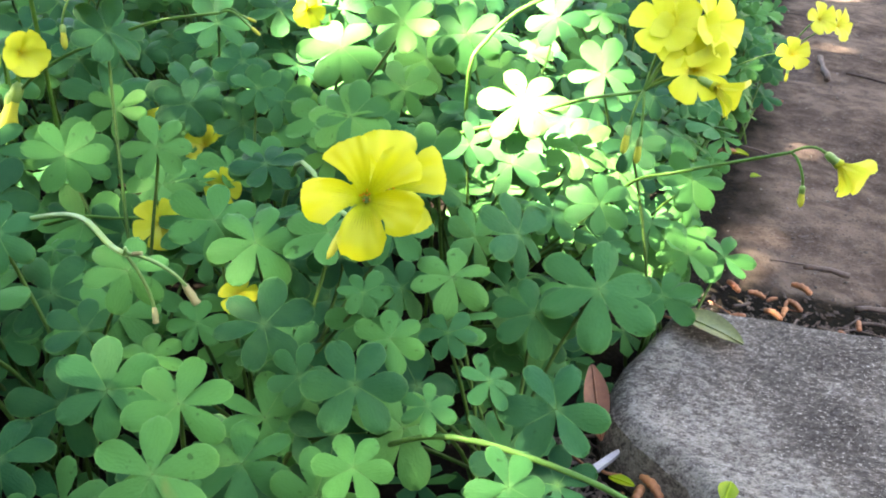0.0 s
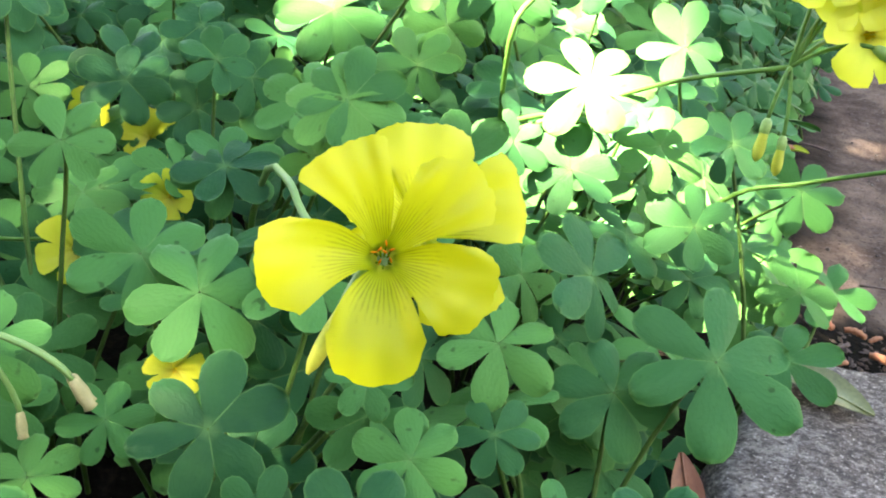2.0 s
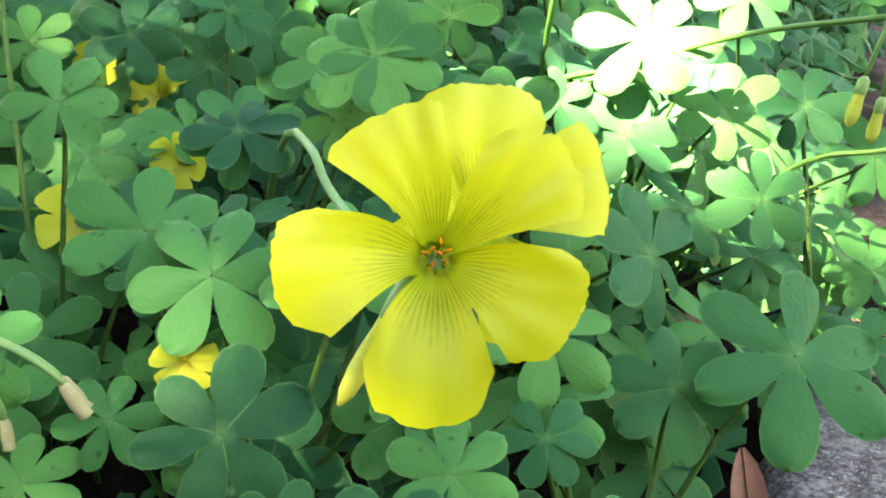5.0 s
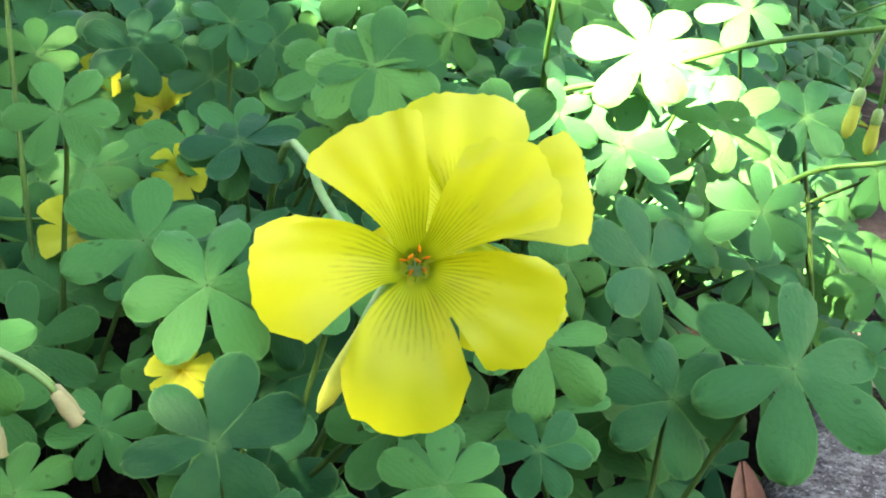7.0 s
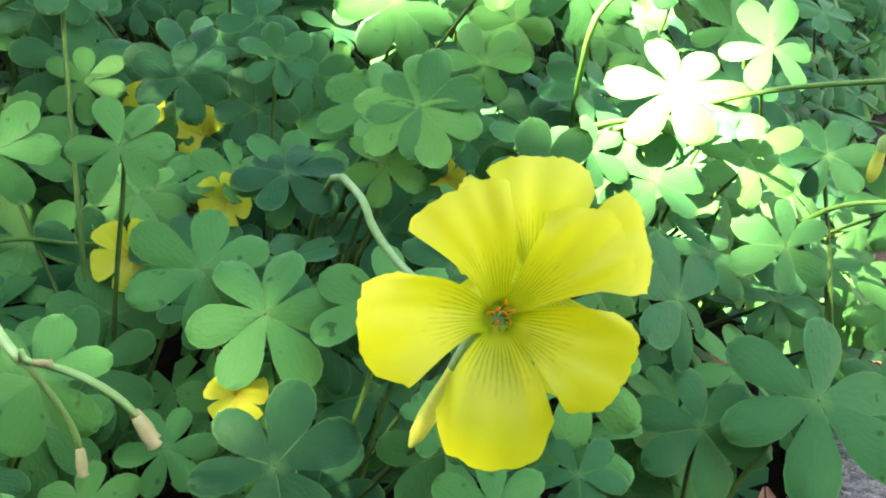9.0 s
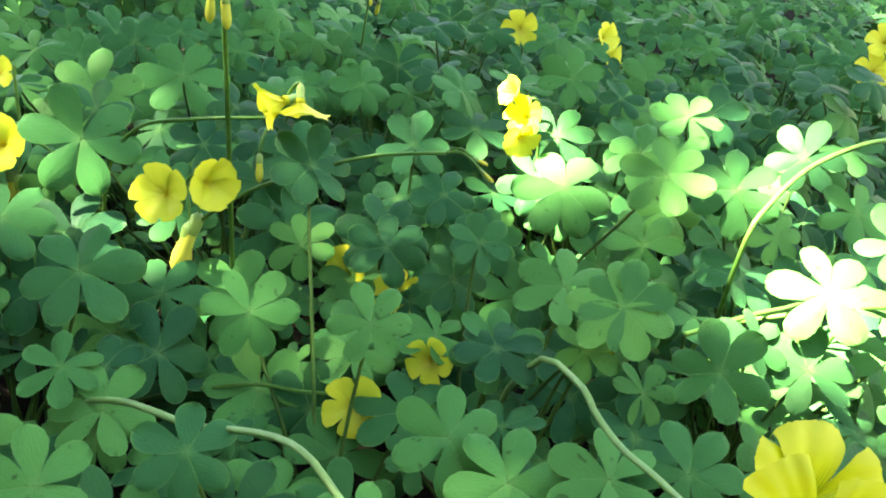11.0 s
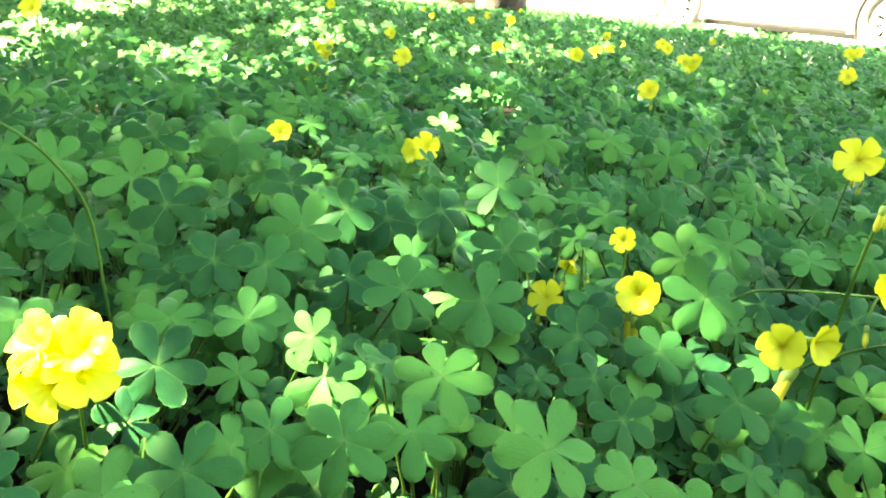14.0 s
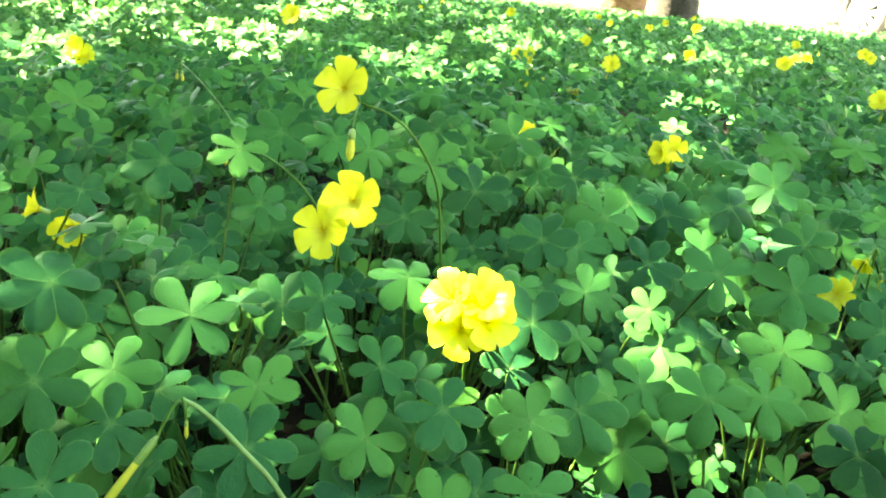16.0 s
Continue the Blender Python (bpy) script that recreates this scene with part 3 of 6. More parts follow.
def slab(name, u0, u1, v0, v1, z0, z1, material, round_=0.01):
    bm = bmesh.new()
    corners = [bm.verts.new(on_road(u, v, z)) for z in (z0, z1) for u, v in ((u0, v0), (u1, v0), (u1, v1), (u0, v1))]
    for f in ((0, 3, 2, 1), (4, 5, 6, 7), (0, 1, 5, 4), (1, 2, 6, 5), (2, 3, 7, 6), (3, 0, 4, 7)):
        bm.faces.new([corners[i] for i in f])
    if round_:
        bmesh.ops.bevel(bm, geom=list(bm.edges), offset=round_, segments=2, affect="EDGES")
    return place(name, mesh_from(name, bm, material, False))


def build_road():
    tagged(slab("road", -60, 60, 4.9, 12.5, -0.2, 0.012, ROAD, 0), "pale sunlit worn road", "road", kind="structure")
    for i in range(24):
        u = -16 + i * 1.0
        tagged(slab("kerb", u + 0.004, u + 0.996, 4.72, 4.895, -0.1, 0.06, KERB), "pale concrete kerb stone at the roadside", "kerb", "kerb stones", "structure")


# the wandering right-hand edge of the planted bed
def bed_edge(y):
    return 0.005 + 0.42 * y + 0.02 * math.sin(9 * y) - 0.05 * smooth_step(0.36, 0.10, y) if y > -0.2 else -0.08


def build_stone():
    """A rough concrete block whose broken corner stands at the bed's edge."""
    verts, faces = [], []
    nx, ny = 64, 72
    for j in range(ny + 1):
        for i in range(nx + 1):
            s, t = i / nx, j / ny
            y_at = -0.42 + t * 0.80
            left = 0.1015 + 0.053 * smooth_step(0.30, 0.395, y_at) + 0.022 * smooth_step(0.277, 0.248, y_at)
            left += 0.0030 * noise.noise((y_at * 38, 0.4, 1.0)) + 0.0020 * noise.noise((y_at * 120, 0.9, 2.0))
            x = left + s ** 1.25 * (0.62 - left)
            back = 0.393 - 0.20 * (x - 0.15) + 0.003 * noise.noise((x * 40, 2.0, 3.0)) - 0.018 * smooth_step(0.19, 0.12, x)
            y = -0.42 + t * (back + 0.42)
            edge = min((x - left) / 0.009, (back - y) / 0.008, 1.0)
            edge = max(0.0, edge)
            wob = noise.noise((x * 25, y * 25, 3.1))
            z = 0.030 + 0.0022 * wob + 0.0012 * noise.noise((x * 110, y * 110, 7.7)) - 0.007 * (1 - edge) ** 2 - 0.004 * (1 - edge) * max(0.0, noise.noise((x * 60, y * 60, 4.4)))
            x += 0.003 * noise.noise((x * 40, y * 40, 9.0)) * (1 - edge)
            y += 0.003 * noise.noise((x * 40, y * 40, 5.0)) * (1 - edge)
            verts.append((x, y, z))
    w = nx + 1
    faces = [(j * w + i, j * w + i + 1, (j + 1) * w + i + 1, (j + 1) * w + i) for j in range(ny) for i in range(nx)]
    rim = [i for i in range(w)] + [j * w + nx for j in range(1, ny + 1)] + [ny * w + i for i in range(nx - 1, -1, -1)] + [j * w for j in range(ny - 1, 0, -1)]
    # the broken sides, in three uneven courses down to the soil
    m = len(rim)
    start = len(verts)
    for step, z in enumerate((None, 0.012, -0.004, -0.03)):
        for i in rim:
            x, y, top = verts[i]
            out = 0.0 if z is None else 0.004 * noise.noise((x * 45, y * 45, 3.0 + step)) + 0.0008 * step
            verts.append((x - out if x < 0.3 else x, y + out, top if z is None else z))
    for step in range(3):
        for k in range(m):
            a, b = start + step * m + k, start + step * m + (k + 1) % m
            faces.append((b, a, a + m, b + m))
    faces.append(tuple(range(start + 4 * m - 1, start + 3 * m - 1, -1)))
    tagged(place("concrete_block", mesh_of("concrete_block", verts, faces, STONE)), "rough weathered grey concrete block at the bed's edge", "stone block")


build_ground()
build_road()
build_stone()


# ---- the parked car ----
def ring(radius, width, inner, name, material, parent, centre, label="", sides=40, soft=0.02):
    """A turned ring about the car's axle."""
    prof = [(inner, -width / 2), (radius - soft, -width / 2), (radius, -width / 2 + soft), (radius, width / 2 - soft), (radius - soft, width / 2), (inner, width / 2)]
    verts, faces = [], []
    for r, h in prof:
        for k in range(sides):
            a = 2 * math.pi * k / sides
            verts.append(centre + ALONG * (r * math.cos(a)) + Vector((0, 0, r * math.sin(a))) + ACROSS * h)
    m = len(prof)
    for j in range(m):
        for k in range(sides):
            a, b = j * sides + k, j * sides + (k + 1) % sides
            c, d = ((j + 1) % m) * sides + (k + 1) % sides, ((j + 1) % m) * sides + k
            faces.append((a, b, c, d))
    bm = bmesh.new()
    vs = [bm.verts.new(v) for v in verts]
    for f in faces:
        bm.faces.new([vs[i] for i in f])
    return part(name, bm, material, parent, label)


def build_wheel(car, u, v):
    c = on_road(u, v, 0.325)
    tyre = ring(0.315, 0.205, 0.215, "wheel", TYRE, car, c, "black rubber tyre")
    ring(0.222, 0.17, 0.188, "rim", RIM, tyre, c, "silver alloy rim")
    hub_c = c - ACROSS * 0.075
    ring(0.055, 0.03, 0.004, "hub_cap", RIM, tyre, hub_c, "", 20, 0.006)
    for k in range(10):
        a = 2 * math.pi * k / 10
        d = ALONG * math.cos(a) + Vector((0, 0, math.sin(a)))
        s = d.cross(ACROSS).normalized()
        bm = bmesh.new()
        pts = []
        for r, wd in ((0.035, 0.016), (0.20, 0.024)):
            for dv in (-0.012, 0.012):
                for ds in (-wd, wd):
                    pts.append(bm.verts.new(hub_c + d * r + s * ds + ACROSS * dv))
        for f in ((0, 1, 3, 2), (4, 6, 7, 5), (0, 4, 5, 1), (2, 3, 7, 6), (0, 2, 6, 4), (1, 5, 7, 3)):
            bm.faces.new([pts[i] for i in f])
        part("spoke", bm, RIM, tyre, "", False)
    ring(0.19, 0.02, 0.02, "brake_disc", TRIM, tyre, c + ACROSS * 0.02, "dark brake disc", 24, 0.004)


def build_car():
    """A silver hatchback, side on: sill, doors, arches, glass, wheels."""
    uw = (-6.97, -4.47)
    vn, wide = 6.42, 1.72
    car = thing("car", on_road(-5.71, vn + wide / 2, 0.01), "silver hatchback parked on the sunlit road", "car")

    def arch(u):
        return [(u + 0.37 * math.cos(radians(a)), 0.325 + 0.37 * math.sin(radians(a))) for a in range(-18, 199, 18)]
    low = 0.20
    outline = [(-7.76, 0.34), (-7.73, 0.24)] + [(uw[0] - 0.36, low)] + arch(uw[0])[::-1] + [(uw[0] + 0.36, low), (uw[1] - 0.36, low)] + arch(uw[1])[::-1]
    outline += [(uw[1] + 0.36, 0.22), (-3.69, 0.26), (-3.64, 0.42), (-3.69, 0.62), (-3.86, 0.74), (-4.46, 0.86), (-4.86, 0.92), (-7.61, 0.96), (-7.73, 0.80), (-7.77, 0.55)]
    bm = bmesh.new()
    near = [bm.verts.new(on_road(u, vn + 0.03 * (abs(z - 0.5) ** 2), z)) for u, z in outline]
    far = [bm.verts.new(on_road(u, vn + wide, z)) for u, z in outline]
    bm.faces.new(near[::-1])
    bm.faces.new(far)
    for i in range(len(outline)):
        j = (i + 1) % len(outline)
        bm.faces.new((near[i], near[j], far[j], far[i]))
    part("body", bm, PAINT, car, "silver painted body", False)
    top = [(-4.91, 0.92), (-5.56, 1.38), (-5.91, 1.44), (-7.11, 1.42), (-7.59, 0.95)]
    bm = bmesh.new()
    near = [bm.verts.new(on_road(u, vn + 0.05 + 0.16 * (z - 0.92) / 0.5, z)) for u, z in top]
    far = [bm.verts.new(on_road(u, vn + wide - 0.05 - 0.16 * (z - 0.92) / 0.5, z)) for u, z in top]
    bm.faces.new(near[::-1])
    bm.faces.new(far)
    for i in range(5):
        j = (i + 1) % 5
        bm.faces.new((near[i], near[j], far[j], far[i]))
    part("roof", bm, PAINT, car, "silver roof and pillars", False)
    for a, b in ((-5.16, -5.96), (-6.04, -6.91)):
        bm = bmesh.new()
        zt = 1.33
        q = [(a, 0.96), (b, 0.96), (b - (0.10 if b < -6.71 else 0), zt), (a - 0.38 if a > -5.31 else a, zt)]
        for dv in (0.0, 0.012):
            for u, z in q:
                bm.verts.new(on_road(u, vn + 0.032 + 0.16 * (z - 0.92) / 0.5 + dv, z))
        bm.verts.ensure_lookup_table()
        v = bm.verts
        for f in ((3, 2, 1, 0), (4, 5, 6, 7), (0, 1, 5, 4), (1, 2, 6, 5), (2, 3, 7, 6), (3, 0, 4, 7)):
            bm.faces.new([v[i] for i in f])
        part("side_window", bm, GLASS, car, "dark glass", False)

    def box(name, u0, u1, v0, v1, z0, z1, material, parent, label="", soft=0.006):
        bm = bmesh.new()
        c = [bm.verts.new(on_road(u, v, z)) for z in (z0, z1) for u, v in ((u0, v0), (u1, v0), (u1, v1), (u0, v1))]
        for f in ((0, 3, 2, 1), (4, 5, 6, 7), (0, 1, 5, 4), (1, 2, 6, 5), (2, 3, 7, 6), (3, 0, 4, 7)):
            bm.faces.new([c[i] for i in f])
        bmesh.ops.bevel(bm, geom=list(bm.edges), offset=soft, segments=2, affect="EDGES")
        return part(name, bm, material, parent, label)
    box("sill_trim", -6.57, -4.85, vn - 0.012, vn + 0.05, 0.20, 0.25, TRIM, car, "black sill strip")
    box("rubbing_strip", -6.51, -4.91, vn - 0.012, vn + 0.03, 0.47, 0.52, TRIM, car, "grey rubbing strip")
    box("underbody", -7.61, -3.81, vn + 0.18, vn + wide - 0.18, 0.15, 0.30, TRIM, car, "dark underbody")
    for u in (-5.13, -6.01):
        box("door_handle", u - 0.95 if u > -5.71 else u - 0.75, u - 0.80 if u > -5.71 else u - 0.60, vn - 0.02, vn + 0.04, 0.80, 0.83, TRIM, car)
    box("tail_lamp", -7.76, -7.63, vn - 0.006, vn + 0.16, 0.62, 0.86, LAMP, car, "red tail lamp")
    for u in uw:
        for v in (vn + 0.11, vn + wide - 0.11):
            build_wheel(car, u, v)
        ring(0.385, 0.06, 0.335, "arch_liner", TRIM, car, on_road(u, vn + 0.10, 0.325), "black wheel-arch liner", 40, 0.01)


build_car()


# ---- the shade tree, its neighbour's stump, added unseen walls ----
def lit(x, y):
    """How far inside one of the sun's gaps through the crown a place of the bed lies (under 1: in the sun)."""
    best = 9.0
    for px, py, rx, ry in SUN_GAPS:
        best = min(best, math.hypot((x - px) / (rx + 0.020), (y - py) / (ry + 0.020)))
    return best


SUN_GAPS = (
    (0.044, 0.398, 0.013, 0.019), (0.085, 0.440, 0.006, 0.010), (0.100, 0.560, 0.006, 0.010), (-0.060, 0.511, 0.022, 0.024),
    (-0.483, 0.148, 0.019, 0.022), (-0.430, 0.232, 0.010, 0.010), (-0.545, 0.175, 0.006, 0.006),
    (-1.78, 1.10, 0.17, 0.15), (-1.50, 0.86, 0.12, 0.06), (-2.22, 1.75, 0.16, 0.18), (-2.75, 2.50, 0.25, 0.22),
    (-2.25, 1.05, 0.10, 0.12), (-1.32, 1.56, 0.07, 0.07), (-0.62, 0.85, 0.03, 0.03), (-0.72, 1.22, 0.06, 0.06), (0.34, 3.0, 0.10, 0.10),
)


# unseen crown thinned to brighten parts of the bed: x, y, half widths, share of the leaves that stay
THIN = ((0.32, 0.69, 0.16, 0.06, 0.35), (0.22, 0.56, 0.06, 0.03, 0.5), (0.07, 0.46, 0.10, 0.14, 0.42), (0.045, 0.42, 0.075, 0.08, 0.5), (0.08, 0.60, 0.08, 0.09, 0.5), (-0.09, 0.17, 0.11, 0.10, 0.54), (-0.11, 0.28, 0.13, 0.14, 0.66), (-0.20, 0.46, 0.13, 0.12, 0.46), (0.03, 0.18, 0.09, 0.07, 0.50), (-0.37, 0.36, 0.17, 0.19, 0.49), (-0.60, 0.62, 0.26, 0.30, 0.36), (-0.78, 0.13, 0.20, 0.20, 0.44), (-0.62, 0.02, 0.14, 0.10, 0.55))


def leaf_heap(name, spots, material, parent, size, label=""):
    """Many small pointed leaves, each four corners and a fold, in one mesh."""
    rng = random.Random(11)
    verts, faces = [], []
    for p in spots:
        d = Vector((rng.gauss(0, 1), rng.gauss(0, 1), rng.gauss(0, 0.55))).normalized()
        s = d.cross(Vector((rng.gauss(0, 0.5), rng.gauss(0, 0.5), 1))).normalized()
        n = d.cross(s)
        a = size * rng.uniform(0.7, 1.3)
        k = len(verts)
        verts += [p - d * a, p + s * a * 0.42 + n * a * 0.1, p + d * a, p - s * a * 0.42 + n * a * 0.1]
        faces += [(k, k + 1, k + 2), (k, k + 2, k + 3)]
    return place(name, mesh_of(name, verts, faces, material, None, False), parent, None, label)


def build_tree():
    rng = random.Random(5)
    foot = Vector((-2.58, 5.85, 0))
    tree = thing("tree", foot, "dark-barked shade tree with a wide leafy crown over the bed", "tree")
    trunk = tube("trunk", bend([foot - Vector((0, 0, 0.1)), foot + Vector((0.02, -0.05, 1.0)), foot + Vector((0.1, -0.4, 2.0)), foot + Vector((0.3, -0.9, 2.9))], 10),
                 [0.24, 0.19, 0.17, 0.165, 0.16, 0.155, 0.15, 0.145, 0.14, 0.13, 0.12], BARK, tree, 14)
    spots = []
    bough = []
    for i in range(200000):
        near = i > 155000  # a dense bough of small leaves over the bed's front
        x, y = (rng.uniform(-1.1, 0.9), rng.uniform(-0.4, 1.1)) if near else (rng.uniform(-6.6, 3.2), rng.uniform(-3.0, 5.6))
        if ((x + 2.3) / 3.9) ** 2 + ((y - 1.5) / 3.9) ** 2 > 1 + 0.25 * noise.noise((x * 0.9, y * 0.9, 8)):
            continue
        if x * 0.586 + y * 0.81 > 4.15 + 0.35 * noise.noise((x * 1.3, y * 1.3, 0)) or lit(x, y) < 1.0:
            continue
        if not near and -1.04 < x < 0.84 and -0.34 < y < 1.04:
            continue
        # thin spots here and there where the light filters through
        if not near and x < -0.55 - 0.1 * y and noise.noise((x * 2.3, y * 2.3, 4.0)) > 0.15 and rng.random() < 0.78:
            continue
        if near and any(math.hypot((x - a) / b, (y - c) / d) < 1 and rng.random() > keep for a, c, b, d, keep in THIN):
            continue
        h = rng.uniform(3.0, 3.8) if near else rng.uniform(2.9, 4.3)
        (bough if near else spots).append(Vector((x, y, 0.14)) + TO_SUN * ((h - 0.14) / TO_SUN.z))
    # unseen crown leaves added straight over the bed's middle, to block sky light there
    over = random.Random(15)
    for i in range(26000):
        x, y = over.uniform(-1.5, 1.3), over.uniform(0.5, 3.4)
        if ((x + 0.1) / 1.4) ** 2 + ((y - 1.95) / 1.45) ** 2 < 1 + 0.3 * noise.noise((x * 1.6, y * 1.6, 3.0)):
            spots.append(Vector((x, y, over.uniform(2.7, 3.7))))
    crown = leaf_heap("crown", spots, CROWN, tree, 0.058, "many small dark green leaves with gaps")
    leaf_heap("bough", bough, CROWN, crown, 0.032)
    top = foot + Vector((0.3, -0.9, 2.9))
    for k in range(9):
        x, y = -4.5 + 0.8 * k, rng.uniform(-0.5, 3.0)
        end = Vector((x, y, 0.14)) + TO_SUN * (3.7 / TO_SUN.z)
        if lit(x, y) < 2.5:
            continue
        tube("limb", bend([top - Vector((0, 0, 0.25)), top.lerp(end, 0.4) + Vector((0, 0, 0.5)), top.lerp(end, 0.8) + Vector((0, 0, 0.3)), end], 9),
             [0.075 - 0.0068 * i for i in range(10)], BARK, trunk, 7)
    stump_foot = Vector((-3.22, 6.2, 0))
    stump = thing("tree_stump", stump_foot, "broad rust-brown ragged bark tree stump behind the bed", "stump")
    verts, faces = [], []
    sides, rows = 26, 9
    for j in range(rows + 1):
        for k in range(sides):
            a = 2 * math.pi * k / sides
            r = 0.30 * (1.0 - 0.12 * j / rows) * (1 + 0.13 * noise.noise((math.cos(a) * 3, math.sin(a) * 3, j * 0.6)))
            verts.append(stump_foot + Vector((r * math.cos(a), r * math.sin(a), -0.05 + 0.75 * j / rows + (0.05 * noise.noise((a * 2, 0, 0)) if j == rows else 0))))
    for j in range(rows):
        for k in range(sides):
            a, b = j * sides + k, j * sides + (k + 1) % sides
            faces.append((a, b, b + sides, a + sides))
    faces.append(tuple(rows * sides + k for k in range(sides)))
    place("trunk", mesh_of("trunk", verts, faces, RUST_BARK), stump)


def build_unseen_far_wall():
    # Unseen wall added past the road, dark and tall to keep low light off.
    tagged(slab("wall_north", -40, 30, 13.6, 13.9, -0.2, 5.5, WALL, 0.02), "dark brown unseen wall added along the far side of the road to block low light", "wall", kind="structure")


build_unseen_far_wall()


def build_unseen_walls():
    """Plain unseen walls, added to close the garden behind the bed and at both its ends and to block low sky light."""
    for name, x0, x1, y0, y1 in (("wall_south", -11.0, 4.6, -2.9, -2.6), ("wall_west", -11.3, -11.0, -2.9, 3.0), ("wall_east", 4.6, 4.9, -2.9, 2.0)):
        bm = bmesh.new()
        c = [bm.verts.new((x, y, z)) for z in (-0.2, 2.2 if x1 < -9 else 3.2) for x, y in ((x0, y0), (x1, y0), (x1, y1), (x0, y1))]
        for f in ((0, 3, 2, 1), (4, 5, 6, 7), (0, 1, 5, 4), (1, 2, 6, 5), (2, 3, 7, 6), (3, 0, 4, 7)):
            bm.faces.new([c[i] for i in f])
        tagged(place(name, mesh_from(name, bm, UNSEEN_WALL, False)), "plain grey unseen wall added round the bed to block low sky light", "wall", kind="structure")


build_unseen_walls()
build_tree()

# ---- the oxalis bed ----
def canopy(x, y):
    """How high the leaves stand over a place of the bed."""
    h = 0.140 + 0.012 * noise.noise((x * 6, y * 6, 2.2)) + 0.012 * smooth_step(0.8, 2.0, y) + 0.030 * smooth_step(0.5, 1.2, math.hypot(x, y)) * noise.noise((x * 12, y * 12, 6.1))
    h -= 0.046 * math.exp(-((x - 0.0) ** 2 + (y - 0.235) ** 2) / 0.0110)
    h -= 0.030 * math.exp(-((x + 0.16) ** 2 + (y - 0.50) ** 2) / 0.0060)
    inside = bed_edge(y) - x
    return h * (0.42 + 0.58 * smooth_step(-0.01, 0.13, inside))


def in_bed(x, y):
    if x > bed_edge(y) or y < -1.0:
        return False
    return x * 0.586 + y * 0.81 < 4.62 + 0.06 * noise.noise((x * 3, y * 3, 0))


# leaves that stand out, clump by clump: hub x, y, z, radius, angle of a leaflet, facing x, y
KNOWN = []


def clump_of(*leaves):
    KNOWN.extend(leaves)


clump_of(
    (-1.0755, 0.2822, 0.1600, 0.0310, 30, 1.04, -0.38),
    (-1.0265, 0.3578, 0.1500, 0.0310, 10, 1.00, -0.71),
)
clump_of(
    (-0.9304, 0.2764, 0.1293, 0.0310, 117, 0.70, -0.38),
)
clump_of(
    (-0.6014, -0.0153, 0.1350, 0.0235, 113, 0.75, -0.47),
)
clump_of(
    (-0.6268, 0.0817, 0.1280, 0.0277, 81, 0.59, -0.41),
    (-0.6821, 0.1628, 0.1983, 0.0213, 39, 0.86, -0.51),
    (-0.6984, 0.1940, 0.1534, 0.0212, 107, 0.79, -0.54),
    (-0.6130, 0.0277, 0.1200, 0.0224, 19, 0.48, -0.44),
    (-0.6637, 0.0276, 0.1500, 0.0264, 112, 0.68, -0.09),
    (-0.7962, 0.1877, 0.1650, 0.0310, 28, 0.98, -0.70),
)
clump_of(
    (-0.6155, 0.3344, 0.1570, 0.0295, 30, 0.62, -0.57),
    (-0.7363, 0.3070, 0.1805, 0.0273, 16, 0.59, -0.60),
    (-0.6384, 0.2779, 0.1422, 0.0255, 6, 0.82, -0.63),
)
clump_of(
    (-0.6557, 0.4531, 0.1793, 0.0285, 15, 0.72, -0.89),
    (-0.7353, 0.4444, 0.1719, 0.0302, 99, 0.42, -0.66),
)
clump_of(
    (-0.5383, -0.0462, 0.1300, 0.0206, 113, 0.51, -0.43),
)
clump_of(
    (-0.4116, 0.1821, 0.1292, 0.0178, 5, 0.58, -0.57),
    (-0.5999, 0.1233, 0.1308, 0.0215, 16, 0.39, -0.55),
    (-0.5913, 0.1507, 0.1062, 0.0195, 104, 0.55, -0.50),
    (-0.5448, 0.0573, 0.1262, 0.0199, 56, 0.58, -0.55),
    (-0.4850, 0.0638, 0.1215, 0.0181, 21, 0.47, -0.41),
    (-0.4615, 0.0865, 0.1354, 0.0206, 7, 0.47, -0.50),
    (-0.4258, 0.1459, 0.1245, 0.0228, 8, 0.37, -0.66),
    (-0.5171, 0.0273, 0.1200, 0.0222, 16, 0.67, -0.43),
)
clump_of(
    (-0.5058, 0.0185, 0.1300, 0.0207, 23, 0.63, -0.46),
    (-0.5794, 0.0048, 0.1150, 0.0204, 43, 0.50, -0.51),
)
clump_of(
    (-0.4193, 0.3123, 0.1510, 0.0246, 89, 0.44, -0.57),
    (-0.4758, 0.3453, 0.1343, 0.0242, 2, 0.33, -0.46),
    (-0.5157, 0.3134, 0.1430, 0.0260, 72, 0.54, -0.49),
    (-0.5139, 0.3475, 0.1580, 0.0289, 119, 0.59, -0.76),
    (-0.4253, 0.2423, 0.1245, 0.0217, 26, 0.38, -0.75),
    (-0.5095, 0.2265, 0.1385, 0.0217, 109, 0.58, -0.64),
    (-0.4668, 0.2281, 0.1195, 0.0174, 11, 0.43, -0.26),
)
clump_of(
    (-0.5756, 0.4196, 0.1631, 0.0253, 74, 0.42, -0.50),
    (-0.5244, 0.4158, 0.1547, 0.0253, 24, 0.65, -0.83),
    (-0.4475, 0.4132, 0.1693, 0.0254, 115, 0.66, -0.74),
    (-0.5036, 0.4434, 0.1452, 0.0304, 10, 0.42, -0.85),
    (-0.4387, 0.4962, 0.1723, 0.0287, 116, 0.12, -0.96),
)
clump_of(
    (-0.4961, 0.7709, 0.1613, 0.0310, 117, 0.26, -0.96),
)
clump_of(
    (-0.3812, 0.1916, 0.1295, 0.0237, 12, 0.35, -0.70),
)
